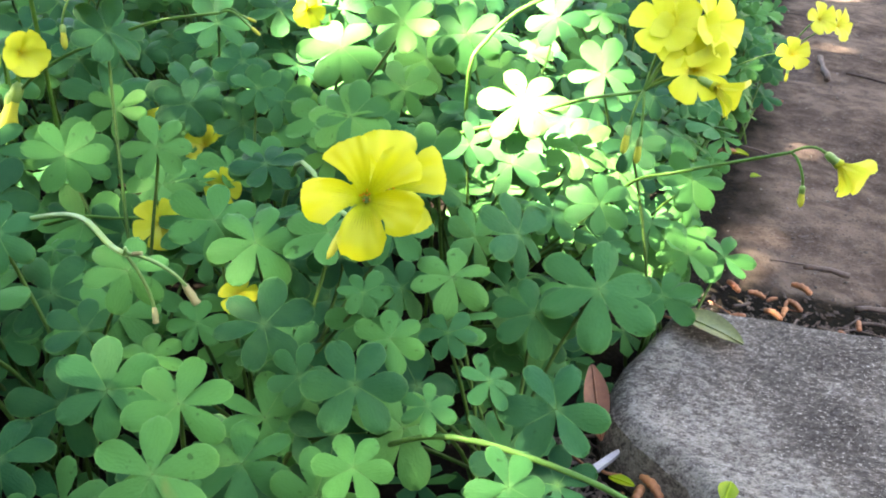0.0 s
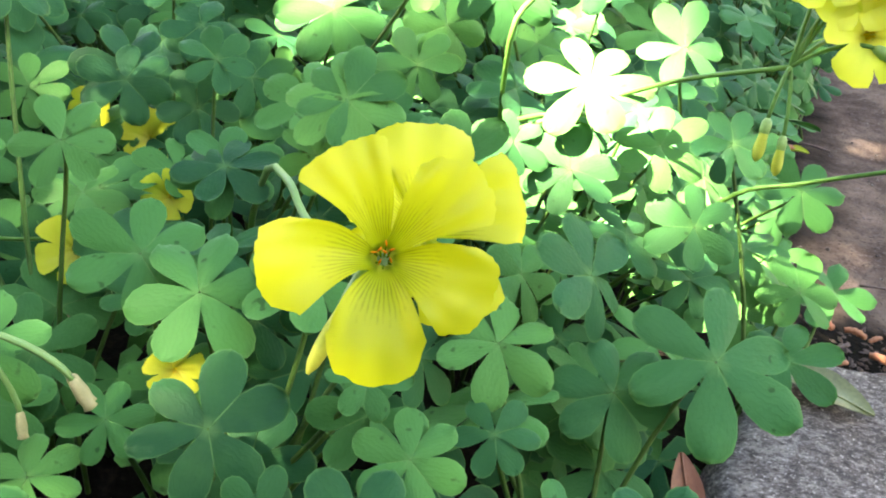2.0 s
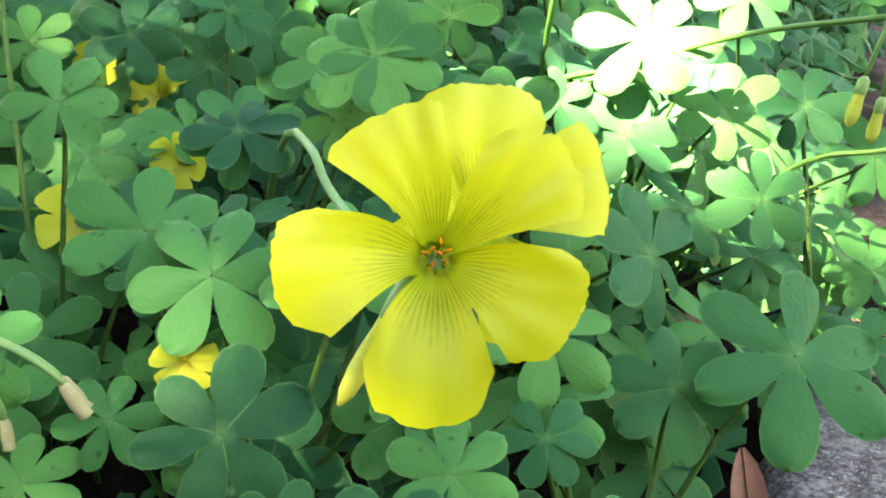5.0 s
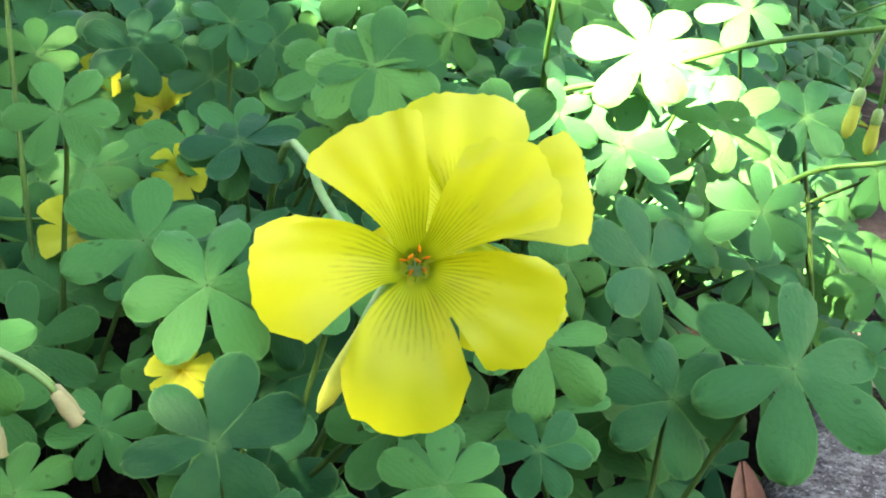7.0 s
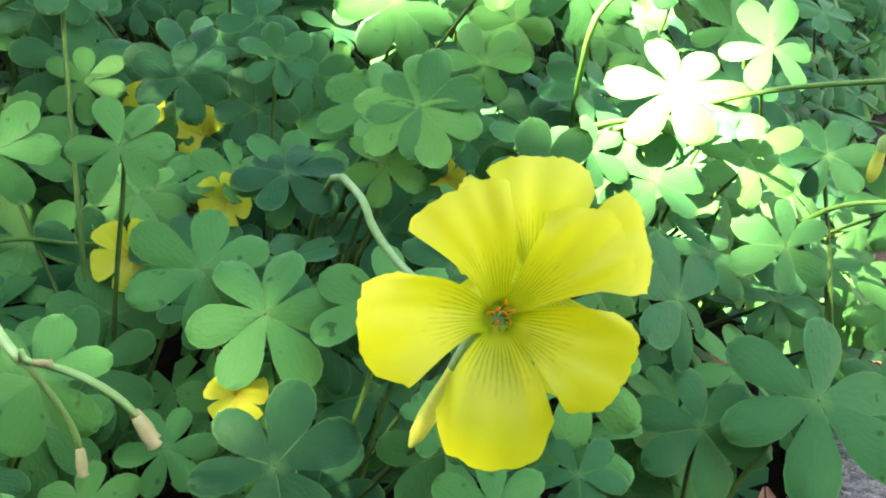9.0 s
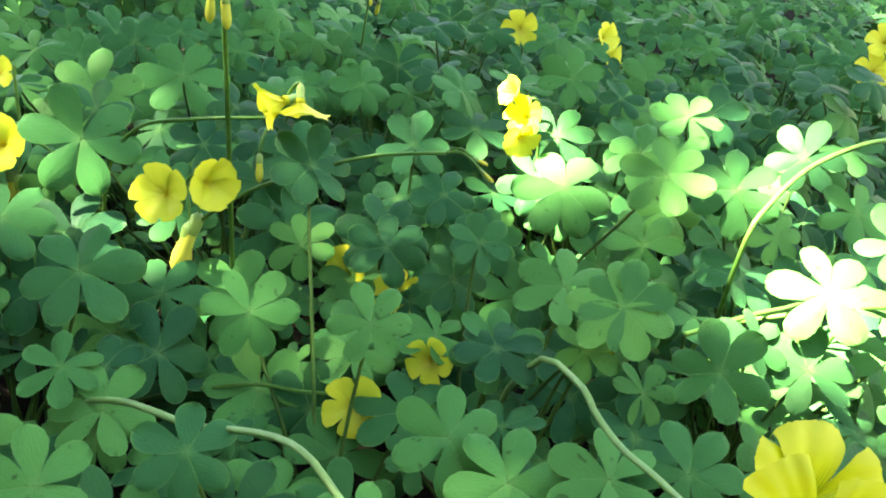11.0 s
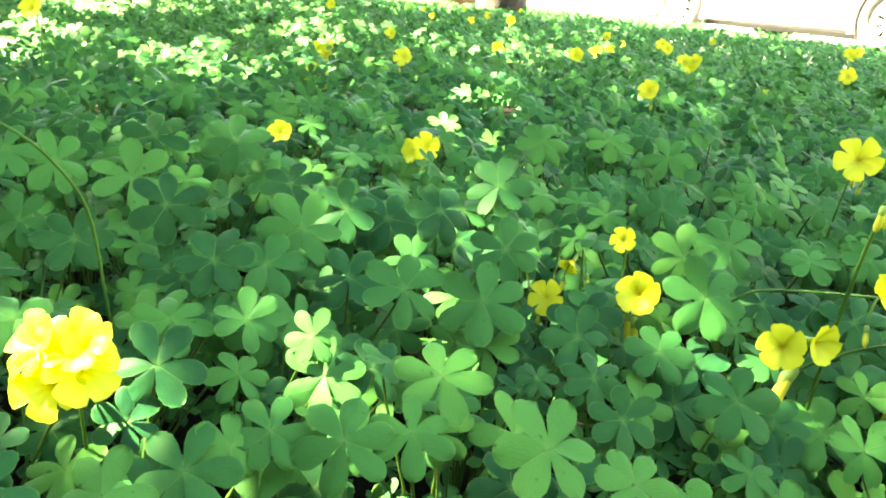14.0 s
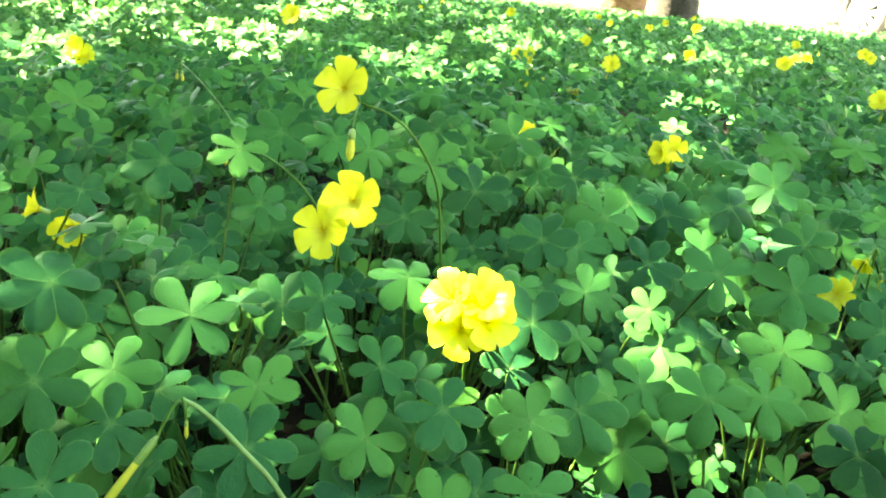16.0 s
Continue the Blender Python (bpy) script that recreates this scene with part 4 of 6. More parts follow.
clump_of(
    (-0.2380, 0.3516, 0.1192, 0.0247, 118, 0.24, -0.78),
    (-0.2417, 0.2761, 0.0935, 0.0221, 9, 0.26, -0.37),
    (-0.2085, 0.3089, 0.0889, 0.0207, 103, 0.26, -0.42),
    (-0.2180, 0.3777, 0.0987, 0.0215, 100, 0.11, -0.51),
    (-0.3783, 0.3291, 0.1480, 0.0279, 70, 0.30, -0.81),
    (-0.3635, 0.2459, 0.1421, 0.0240, 103, 0.40, -0.98),
    (-0.2988, 0.2102, 0.1449, 0.0232, 118, 0.43, -0.62),
    (-0.3606, 0.2128, 0.1294, 0.0205, 90, 0.47, -0.58),
)
clump_of(
    (-0.3869, 0.3810, 0.1632, 0.0231, 81, 0.52, -1.09),
    (-0.3294, 0.3594, 0.1280, 0.0211, 117, 0.35, -1.05),
    (-0.2863, 0.2972, 0.1188, 0.0191, 81, 0.27, -0.63),
    (-0.2852, 0.3754, 0.1250, 0.0205, 106, 0.17, -0.67),
    (-0.3168, 0.2265, 0.1107, 0.0211, 115, 0.23, -0.71),
    (-0.3336, 0.3881, 0.1308, 0.0229, 112, 0.00, -0.76),
)
clump_of(
    (-0.2694, 0.4141, 0.1498, 0.0255, 37, 0.44, -1.15),
    (-0.2691, 0.5233, 0.1549, 0.0270, 111, 0.45, -0.73),
    (-0.2728, 0.4344, 0.1579, 0.0177, 5, 0.46, -0.82),
    (-0.3303, 0.4016, 0.1329, 0.0193, 89, 0.51, -0.71),
    (-0.3552, 0.4031, 0.1778, 0.0275, 110, 0.35, -0.77),
)
clump_of(
    (-0.0693, 0.1915, 0.1018, 0.0173, 115, 0.12, -0.47),
    (-0.0667, 0.1588, 0.1050, 0.0176, 5, 0.18, -0.54),
    (-0.0144, 0.1855, 0.0850, 0.0130, 96, 0.08, -0.41),
)
clump_of(
    (-0.0171, 0.2175, 0.0920, 0.0187, 100, 0.13, -0.72),
    (-0.0548, 0.2500, 0.0920, 0.0206, 56, 0.22, -0.65),
    (-0.0640, 0.2826, 0.1090, 0.0210, 107, 0.11, -0.65),
    (-0.1038, 0.2194, 0.0818, 0.0196, 9, 0.40, -0.71),
    (-0.1594, 0.3996, 0.1581, 0.0194, 118, 0.43, -0.74),
    (-0.1738, 0.3639, 0.1050, 0.0208, 38, 0.51, -0.92),
    (-0.0726, 0.3494, 0.1144, 0.0184, 115, 0.15, -0.62),
    (-0.0307, 0.3386, 0.1455, 0.0183, 53, 0.03, -0.99),
)
clump_of(
    (-0.1026, 0.2469, 0.1141, 0.0159, 58, 0.33, -0.76),
    (-0.0842, 0.2983, 0.1097, 0.0193, 73, 0.25, -0.71),
    (-0.0064, 0.2392, 0.0969, 0.0134, 76, -0.06, -0.54),
    (-0.1305, 0.3729, 0.0880, 0.0184, 88, 0.06, -0.52),
    (-0.0730, 0.3550, 0.1120, 0.0191, 110, 0.14, -0.69),
    (-0.0981, 0.3806, 0.0972, 0.0168, 73, 0.26, -0.44),
    (-0.1041, 0.3434, 0.0834, 0.0227, 81, 0.08, -0.43),
    (-0.0481, 0.3846, 0.1265, 0.0212, 59, -0.08, -0.63),
)
clump_of(
    (-0.0321, 0.3379, 0.1453, 0.0197, 74, -0.10, -0.59),
)
clump_of(
    (-0.1322, 0.4357, 0.1161, 0.0233, 89, 0.22, -0.97),
    (-0.1819, 0.4432, 0.1065, 0.0271, 74, 0.36, -0.93),
    (-0.1851, 0.4624, 0.1388, 0.0212, 67, 0.20, -0.84),
    (-0.1916, 0.4030, 0.0885, 0.0264, 3, 0.22, -0.61),
    (-0.1282, 0.4212, 0.1153, 0.0189, 81, -0.02, -0.86),
    (-0.0130, 0.4115, 0.1714, 0.0203, 66, -0.23, -0.79),
    (-0.0549, 0.5155, 0.1516, 0.0213, 41, -0.05, -0.98),
    (-0.1300, 0.4975, 0.1408, 0.0218, 108, 0.05, -0.80),
)
clump_of(
    (-0.1726, 0.4319, 0.1051, 0.0186, 12, 0.08, -0.72),
    (-0.1083, 0.4648, 0.1280, 0.0180, 107, 0.05, -0.80),
)
clump_of(
    (0.0366, 0.1908, 0.0750, 0.0146, 95, 0.14, -0.55),
)
clump_of(
    (0.0794, 0.2853, 0.0960, 0.0278, 52, 0.09, -0.77),
    (0.0586, 0.2351, 0.0717, 0.0220, 89, -0.13, -0.67),
    (0.0546, 0.2903, 0.0783, 0.0206, 73, -0.14, -0.67),
    (0.1463, 0.3687, 0.0705, 0.0182, 94, -0.06, -0.71),
    (0.1795, 0.3988, 0.0540, 0.0190, 86, -0.13, -0.54),
    (0.0452, 0.3609, 0.1185, 0.0196, 108, -0.18, -0.71),
    (0.0484, 0.3739, 0.1460, 0.0229, 73, -0.22, -0.61),
    (0.0779, 0.3719, 0.1254, 0.0182, 52, -0.26, -0.61),
)
clump_of(
    (0.0169, 0.2843, 0.0980, 0.0187, 53, -0.01, -0.47),
    (0.0045, 0.3334, 0.1284, 0.0196, 74, -0.46, -1.04),
)
clump_of(
    (0.1508, 0.4011, 0.0991, 0.0181, 34, -0.19, -0.73),
    (0.1007, 0.4386, 0.1445, 0.0218, 99, -0.01, -1.02),
    (0.0206, 0.4280, 0.1632, 0.0214, 64, -0.25, -1.34),
    (0.0180, 0.4360, 0.1646, 0.0178, 50, -0.06, -0.72),
)

# more leaves that stand out, less surely placed
clump_of(
    (-0.8197, 0.3261, 0.1680, 0.0329, 6, 0.87, -0.83),
)
clump_of(
    (-0.5131, 0.1062, 0.1300, 0.0171, 11, 0.55, -0.60),
    (-0.5717, 0.1261, 0.1420, 0.0191, 17, 0.66, -0.39),
)
clump_of(
    (-0.5223, 0.2743, 0.1550, 0.0242, 1, 0.42, -0.67),
    (-0.6932, 0.3790, 0.1550, 0.0326, 98, 0.75, -0.74),
    (-0.7282, 0.3402, 0.1680, 0.0270, 11, 0.80, -0.50),
)
clump_of(
    (-0.2674, 0.2362, 0.1250, 0.0189, 116, 0.31, -0.40),
    (-0.4741, 0.2436, 0.1420, 0.0189, 95, 0.50, -0.58),
    (-0.4742, 0.1812, 0.1420, 0.0221, 5, 0.62, -0.54),
    (-0.4338, 0.1132, 0.1300, 0.0190, 7, 0.36, -0.48),
    (-0.4355, 0.2467, 0.1420, 0.0152, 115, 0.47, -0.87),
)
clump_of(
    (-0.3084, 0.3207, 0.1250, 0.0191, 89, 0.32, -0.51),
    (-0.3339, 0.3023, 0.1250, 0.0119, 119, 0.42, -0.45),
    (-0.4532, 0.3876, 0.1400, 0.0203, 119, 0.39, -0.70),
    (-0.2934, 0.4708, 0.1550, 0.0238, 9, 0.11, -1.02),
)
clump_of(
    (-0.3301, 0.5889, 0.1550, 0.0217, 104, 0.22, -1.05),
)
clump_of(
    (-0.4311, 0.8007, 0.1680, 0.0289, 81, 0.20, -1.09),
    (-0.3588, 0.7578, 0.1680, 0.0267, 104, 0.13, -1.04),
)
clump_of(
    (-0.1227, 0.2485, 0.0850, 0.0141, 78, 0.22, -0.55),
    (-0.0384, 0.2290, 0.0850, 0.0125, 106, 0.11, -0.63),
    (-0.1909, 0.2440, 0.1150, 0.0173, 88, 0.47, -0.43),
)
clump_of(
    (-0.1189, 0.3366, 0.1250, 0.0161, 98, 0.15, -0.99),
    (-0.0177, 0.2566, 0.1050, 0.0114, 33, 0.08, -0.56),
    (-0.0826, 0.2585, 0.0850, 0.0117, 101, 0.19, -0.60),
    (-0.0411, 0.3402, 0.1250, 0.0141, 5, 0.31, -1.09),
    (-0.0341, 0.2844, 0.1150, 0.0194, 64, -0.08, -0.46),
    (-0.0092, 0.2930, 0.1150, 0.0181, 90, -0.23, -0.63),
    (-0.1581, 0.2664, 0.1150, 0.0162, 76, 0.28, -0.66),
    (-0.0852, 0.3975, 0.1350, 0.0149, 17, 0.28, -0.70),
)
clump_of(
    (-0.0498, 0.4658, 0.1400, 0.0260, 92, -0.16, -0.81),
)
clump_of(
    (-0.0622, 0.5156, 0.1250, 0.0243, 104, 0.13, -0.94),
    (-0.2155, 0.5385, 0.1500, 0.0206, 104, 0.19, -0.83),
    (-0.1765, 0.5755, 0.1500, 0.0202, 101, 0.20, -0.89),
    (-0.1012, 0.5476, 0.1400, 0.0233, 72, -0.02, -0.78),
)
clump_of(
    (0.0314, 0.2336, 0.0850, 0.0120, 28, 0.02, -0.48),
    (0.0086, 0.2171, 0.0850, 0.0112, 62, 0.03, -0.42),
)
clump_of(
    (0.0896, 0.3502, 0.1050, 0.0178, 57, -0.22, -0.94),
    (0.0160, 0.2621, 0.0850, 0.0121, 30, -0.10, -0.48),
    (0.1086, 0.3821, 0.1250, 0.0161, 89, -0.31, -1.01),
    (0.0244, 0.3653, 0.1250, 0.0152, 65, 0.07, -0.74),
)
clump_of(
    (0.0858, 0.5422, 0.1500, 0.0232, 90, -0.40, -1.00),
)


# flowers that the leaves leave room for: x, y, z
FLOWER_SPOTS = (
    (-0.3085, 0.4127, 0.143), (-0.2225, 0.392, 0.139), (-0.197, 0.397, 0.143), (-0.1955, 0.66, 0.2095), (-0.118, 0.785, 0.202), (-0.087, 0.776, 0.163), (-0.075, 0.505, 0.170),
    (-0.176, 0.415, 0.176), (-0.1235, 0.4285, 0.088), (-0.150, 0.4345, 0.095), (-0.0995, 0.3693, 0.0905), (-0.1250, 0.345, 0.080), (-0.0704, 0.2766, 0.0866), (-0.0220, 0.425, 0.080),
    (-0.490, 0.138, 0.148), (-0.484, 0.147, 0.164), (-0.599, 0.149, 0.169), (-0.590, 0.147, 0.160), (-0.586, 0.161, 0.187), (-0.620, 0.186, 0.245), (-0.576, 0.643, 0.160), (-0.355, 0.420, 0.150), (0.1115, 0.320, 0.183), (-0.366, 0.408, 0.128), (-0.330, 0.448, 0.165), (-0.5295, 0.0067, 0.147), (-0.5338, -0.0150, 0.1222), (-0.510, 0.010, 0.140),
)


# the second flowers of the nearer heads
TWIN_SPOTS = ((-0.592, 0.149, 0.165), (-0.594, 0.146, 0.158), (-0.204, 0.401, 0.143), (-0.1655, 0.401, 0.1795), (-0.178, 0.398, 0.182), (-0.088, 0.797, 0.202), (0.1055, 0.326, 0.195), (0.1195, 0.330, 0.199), (0.1915, 0.328, 0.140), (-0.0045, 0.220, 0.172), (-0.0145, 0.2034, 0.1717))
# stalks that arch free over the leaves
STALK_SPOTS = (
    (-0.218, 0.313, 0.087), (-0.198, 0.302, 0.100), (-0.183, 0.294, 0.105), (-0.164, 0.285, 0.109), (-0.147, 0.277, 0.117), (-0.131, 0.268, 0.124), (-0.119, 0.258, 0.127), (-0.107, 0.246, 0.125), (-0.099, 0.238, 0.126),
    (-0.080, 0.240, 0.112), (-0.090, 0.237, 0.104), (-0.006, 0.219, 0.063), (0.010, 0.2135, 0.074), (0.0275, 0.2074, 0.0785), (0.0466, 0.2007, 0.078), (0.0653, 0.1941, 0.0756),
    (-0.192, 0.362, 0.065), (-0.168, 0.357, 0.075), (-0.149, 0.354, 0.077), (-0.033, 0.285, 0.127), (-0.026, 0.268, 0.132),
    (-0.1941, 0.4062, 0.1361), (-0.1675, 0.4080, 0.1501), (-0.152, 0.4078, 0.157), (-0.1365, 0.4073, 0.1629), (-0.120, 0.4055, 0.167), (-0.5045, 0.0118, 0.1345), (-0.515, 0.009, 0.142),
)


class Near:
    """A grid that tells whether a known leaf stands close by."""

    def __init__(self, cell):
        self.cell, self.at = cell, {}

    def add(self, x, y, z, r):
        self.at.setdefault((int(x // self.cell), int(y // self.cell)), []).append((x, y, z, r))

    def near(self, x, y, z, r, share):
        i, j = int(x // self.cell), int(y // self.cell)
        for di in (-1, 0, 1):
            for dj in (-1, 0, 1):
                for a, b, c, s in self.at.get((i + di, j + dj), ()):
                    if (a - x) ** 2 + (b - y) ** 2 + ((c - z) * 1.3) ** 2 < ((r + s) * share) ** 2:
                        return True
        return False


CLOSE = (-0.92, 0.55, -0.16, 0.95)  # the part of the bed whose leaves are single objects: x from, to, y from, to


def is_close(x, y):
    return CLOSE[0] < x < CLOSE[1] and CLOSE[2] < y < CLOSE[3]


def open_side(nx, ny):
    """The way a known leaf looks out of the bed: between its face and the light from above."""
    best = Vector((nx, ny, 1.0))
    for i in range(60):
        s = 0.3 + 0.012 * i
        c = (Vector((nx, ny, 1.0)) * s - Vector((0.03, -0.05, 0.55))) / 0.62
        if abs(c.length - 1) < abs(best.length - 1):
            best = c
    return best.normalized()


OPEN = []


def hides_known(p, r):
    """Whether a leaf of radius r at p would stand before a known leaf."""
    for hub, way, s in OPEN:
        d = p - hub
        along = d.dot(way)
        if 0.004 < along < 0.30 and (d - way * along).length < 0.80 * s + 0.72 * r:
            return True
    return False


def pierces(p, r):
    """Whether a leaf of radius r at p would stick into a flower."""
    return any((p - Vector(f)).length < 0.006 + 0.85 * r for f in FLOWER_SPOTS + TWIN_SPOTS if f[2] > 0.1)


def open_way(x):
    """The side to which the flowers stand free, over the bed's left, middle and right."""
    return Vector((0.50, -0.70, 0.48) if x < -0.42 else (0.30, -0.83, 0.47) if x < -0.15 else (0.10, -0.88, 0.46)).normalized()


def natural_leaves():
    """Leaves strewn over the whole bed, in layers, kept apart from the known ones."""
    rng = random.Random(3)
    grid = Near(0.06)
    for x, y, z in FLOWER_SPOTS:
        OPEN.append((Vector((x, y, z)), open_way(x), 0.014 if z > 0.1 else 0.008 if y > 0.427 and x < -0.1 else 0.003))
    KNOWN[:] = [k for k in KNOWN if not hides_known(Vector(k[:3]), k[3] * 0.35) and not pierces(Vector(k[:3]), k[3] * 0.8)]
    for x, y, z in STALK_SPOTS:
        OPEN.append((Vector((x, y, z)), open_way(x), 0.005))
    for x, y, z, r, _, nx, ny in KNOWN:
        grid.add(x, y, z, r)
        OPEN.append((Vector((x, y, z)), open_side(nx, ny), r))
    out = list(KNOWN)
    far = []
    step = 0.0315
    for layer, (share, lift) in enumerate(((0.58, 1.0), (0.50, 0.86), (0.5, 0.50))):
        y = -0.95
        while y < 7.6:
            # the rows lie further apart where they are far away
            st = step * (1.0 if y < 1.1 else 1.12 if y < 2.5 else 1.35) * (1.0, 1.0, 1.05)[layer]
            x = -4.6
            right = min(bed_edge(y), 0.40 + 0.30 * y)
            while x < right:
                px, py = x + rng.uniform(-0.5, 0.5) * st * 1.2, y + rng.uniform(-0.5, 0.5) * st * 1.2
                x += st
                if not in_bed(px, py):
                    continue
                if layer == 2 and (py > 1.1 or px < -1.0 or rng.random() < 0.68):
                    continue
                left = smooth_step(-0.15, -0.40, px)
                if layer == 0 and rng.random() < (0.10 * left if is_close(px, py) else 0.08):
                    continue
                if layer == 1 and (py > 3.0 or rng.random() < (0.35 + 0.35 * left if is_close(px, py) else 0.45)):
                    continue
                # past what a walker would look at the leaves thin out to one open layer
                if px < -1.5 - max(0.0, py) * 1.32 and (layer or rng.random() < 0.6):
                    continue
                # the air over the middle of the bed stays free
                h = canopy(px, py) * lift
                z = h + rng.gauss(0, 0.015)
                if 0.062 < px < 0.13 and 0.18 < py < 0.315 or px > 0.125 and py < 0.37:
                    continue
                r = rng.uniform(0.0150, 0.0245) * (1.0, 0.95, 0.85)[layer]
                close = is_close(px, py)
                if close:
                    # sink a leaf that would hide another, or leave it out
                    for sink in (1.0, 0.80, 0.62, 0.0) if px > -0.25 else (1.0, 0.80, 0.0):
                        if not hides_known(Vector((px, py, z * sink)), r) and not pierces(Vector((px, py, z * sink)), r) and not grid.near(px, py, z * sink, r, share):
                            break
                    if not sink:
                        continue
                    z *= sink
                if close:
                    grid.add(px, py, z, r)
                spread = 0.34 if close else 0.46
                rec = (px, py, z, r * (1 if close else 1.05), rng.uniform(0, 120), rng.gauss(0.10 + 0.38 * smooth_step(0.0, -0.5, px), spread), rng.gauss(-0.58, spread))
                (out if close else far).append(rec)
            y += st
    # small leaves below, in the shade of the others
    for low, high, st in ((0.30, 0.60, 0.040), (0.05, 0.30, 0.036)):
        for j in range(int(1.75 / st)):
            for i in range(int(1.75 / st)):
                px, py = -1.15 + (i + rng.uniform(-0.6, 0.6)) * st, -0.35 + (j + rng.uniform(-0.6, 0.6)) * st
                if px > bed_edge(py) - 0.012 or 0.062 < px < 0.13 and 0.18 < py < 0.315 or px > 0.125 and py < 0.37:
                    continue
                z, r = canopy(px, py) * rng.uniform(low, high), rng.uniform(0.010, 0.019)
                if hides_known(Vector((px, py, z)), r):
                    continue
                far.append((px, py, z, r, rng.uniform(0, 120), rng.gauss(0.05 + 0.15 * smooth_step(0.0, -0.5, px), 0.3), rng.gauss(-0.28, 0.3)))
    return out, far


def build_bed():
    rng = random.Random(9)
    close, far = natural_leaves()
    cells = {}
    for rec in close:
        cells.setdefault((math.floor(rec[0] / 0.10), math.floor(rec[1] / 0.10)), []).append(rec)
    for (i, j), recs in sorted(cells.items()):
        x, y = (i + 0.5) * 0.10 + rng.uniform(-0.03, 0.03), (j + 0.5) * 0.10 + rng.uniform(-0.03, 0.03)
        x = min(x, bed_edge(y) - 0.015)
        plant = thing("oxalis_plant", (x, y, ground_height(x, y)), "green oxalis plant with clover-like heart-shaped leaflets", "plant", "oxalis plants in the bed")
        for rec in recs:
            m = leaf_pose(*rec)
            leaf = place("leaf", LEAVES[rng.randrange(len(LEAVES))], plant, m)
            hub = Vector(rec[:3])
            n = Vector((rec[5], rec[6], 1)).normalized()
            foot = Vector((x + rng.uniform(-0.012, 0.012), y + rng.uniform(-0.012, 0.012), 0.0))
            path = bend([foot, foot.lerp(hub, 0.35) + Vector((0, 0, hub.z * 0.30)), hub - n * 0.02, hub - n * 0.0004], 6)
            v, f = tube_data(path, [0.0010, 0.00095, 0.0009, 0.00085, 0.0008, 0.00075, 0.0007], 5)
            place("petiole", mesh_of("petiole", v, f, PETIOLE), leaf)
    n = 0
    kinds = LEAF_LOW + LEAF_MID + LEAF_FLAT
    fv, ff = [np.array([tuple(p) for p in d[0]]) for d in kinds], [np.array(d[1]) for d in kinds]
    all_v, all_f, all_uv = [], [], []
    fuv = [np.array([d[2][i] for f in d[1] for i in f]) for d in kinds]
    for rec in far:
        reach = math.hypot(rec[0] + 0.25, rec[1])
        k = rng.randrange(8) + (8 if reach < 1.0 and rec[2] > 0.05 else 0 if reach < 1.5 else 16)
        m = np.array(leaf_pose(*rec))
        all_v.append(fv[k] @ m[:3, :3].T + m[:3, 3])
        all_f.append(ff[k] + n)
        all_uv.append(fuv[k])
        n += len(fv[k])
    v, f, q = np.concatenate(all_v), np.concatenate(all_f), np.concatenate(all_uv)
    me = bpy.data.meshes.new("oxalis_carpet")
    me.from_pydata(v, [], f)
    me.materials.append(LEAF_FAR)
    me.uv_layers.new(name="UVMap").data.foreach_set("uv", q.astype(np.float32).ravel())
    me.polygons.foreach_set("use_smooth", [True] * len(me.polygons))
    me.update()
    tagged(place("oxalis_carpet", me), "dense green carpet of oxalis leaves reaching to the road", "plants", kind="stuff")
    print("close leaves", len(close), "far leaves", len(far), "plants", len(cells))


build_bed()

# ---- flower heads ----
def flat(x, y):
    return Vector((x, y, 0.0))


# the large open flower, its half-hidden neighbour and a spent petal tip
HERO = Vector((-0.0145, 0.2034, 0.1717))
head, hub = umbel((-0.062, 0.355, 0), (-0.0085, 0.2265, 0.1565), "pair of large bright yellow oxalis flowers on one slender stalk",
                  [(-0.066, 0.372, 0.0), (-0.069, 0.366, 0.070), (-0.057, 0.340, 0.118), (-0.045, 0.310, 0.130), (-0.040, 0.298, 0.128), (-0.033, 0.285, 0.127), (-0.026, 0.268, 0.132), (-0.021, 0.254, 0.136), (-0.017, 0.243, 0.140), (-0.0085, 0.2265, 0.1565)], PALE_STEM)
flower(head, HERO, (0.02, -0.80, 0.56), 0.0176, 0, hub, True, own=LARGE_PETALS)
flower(head, HERO + Vector((0.0080, 0.0170, -0.0026)), (0.34, -0.62, 0.70), 0.0178, -14, hub, True, 0.93, STEM, (20, 22, 14, 2, -6))
bud(head, hub, HERO + Vector((-0.0030, 0.0050, -0.0060)), (-0.42, -0.45, -0.8), 0.0175, slim=0.55)


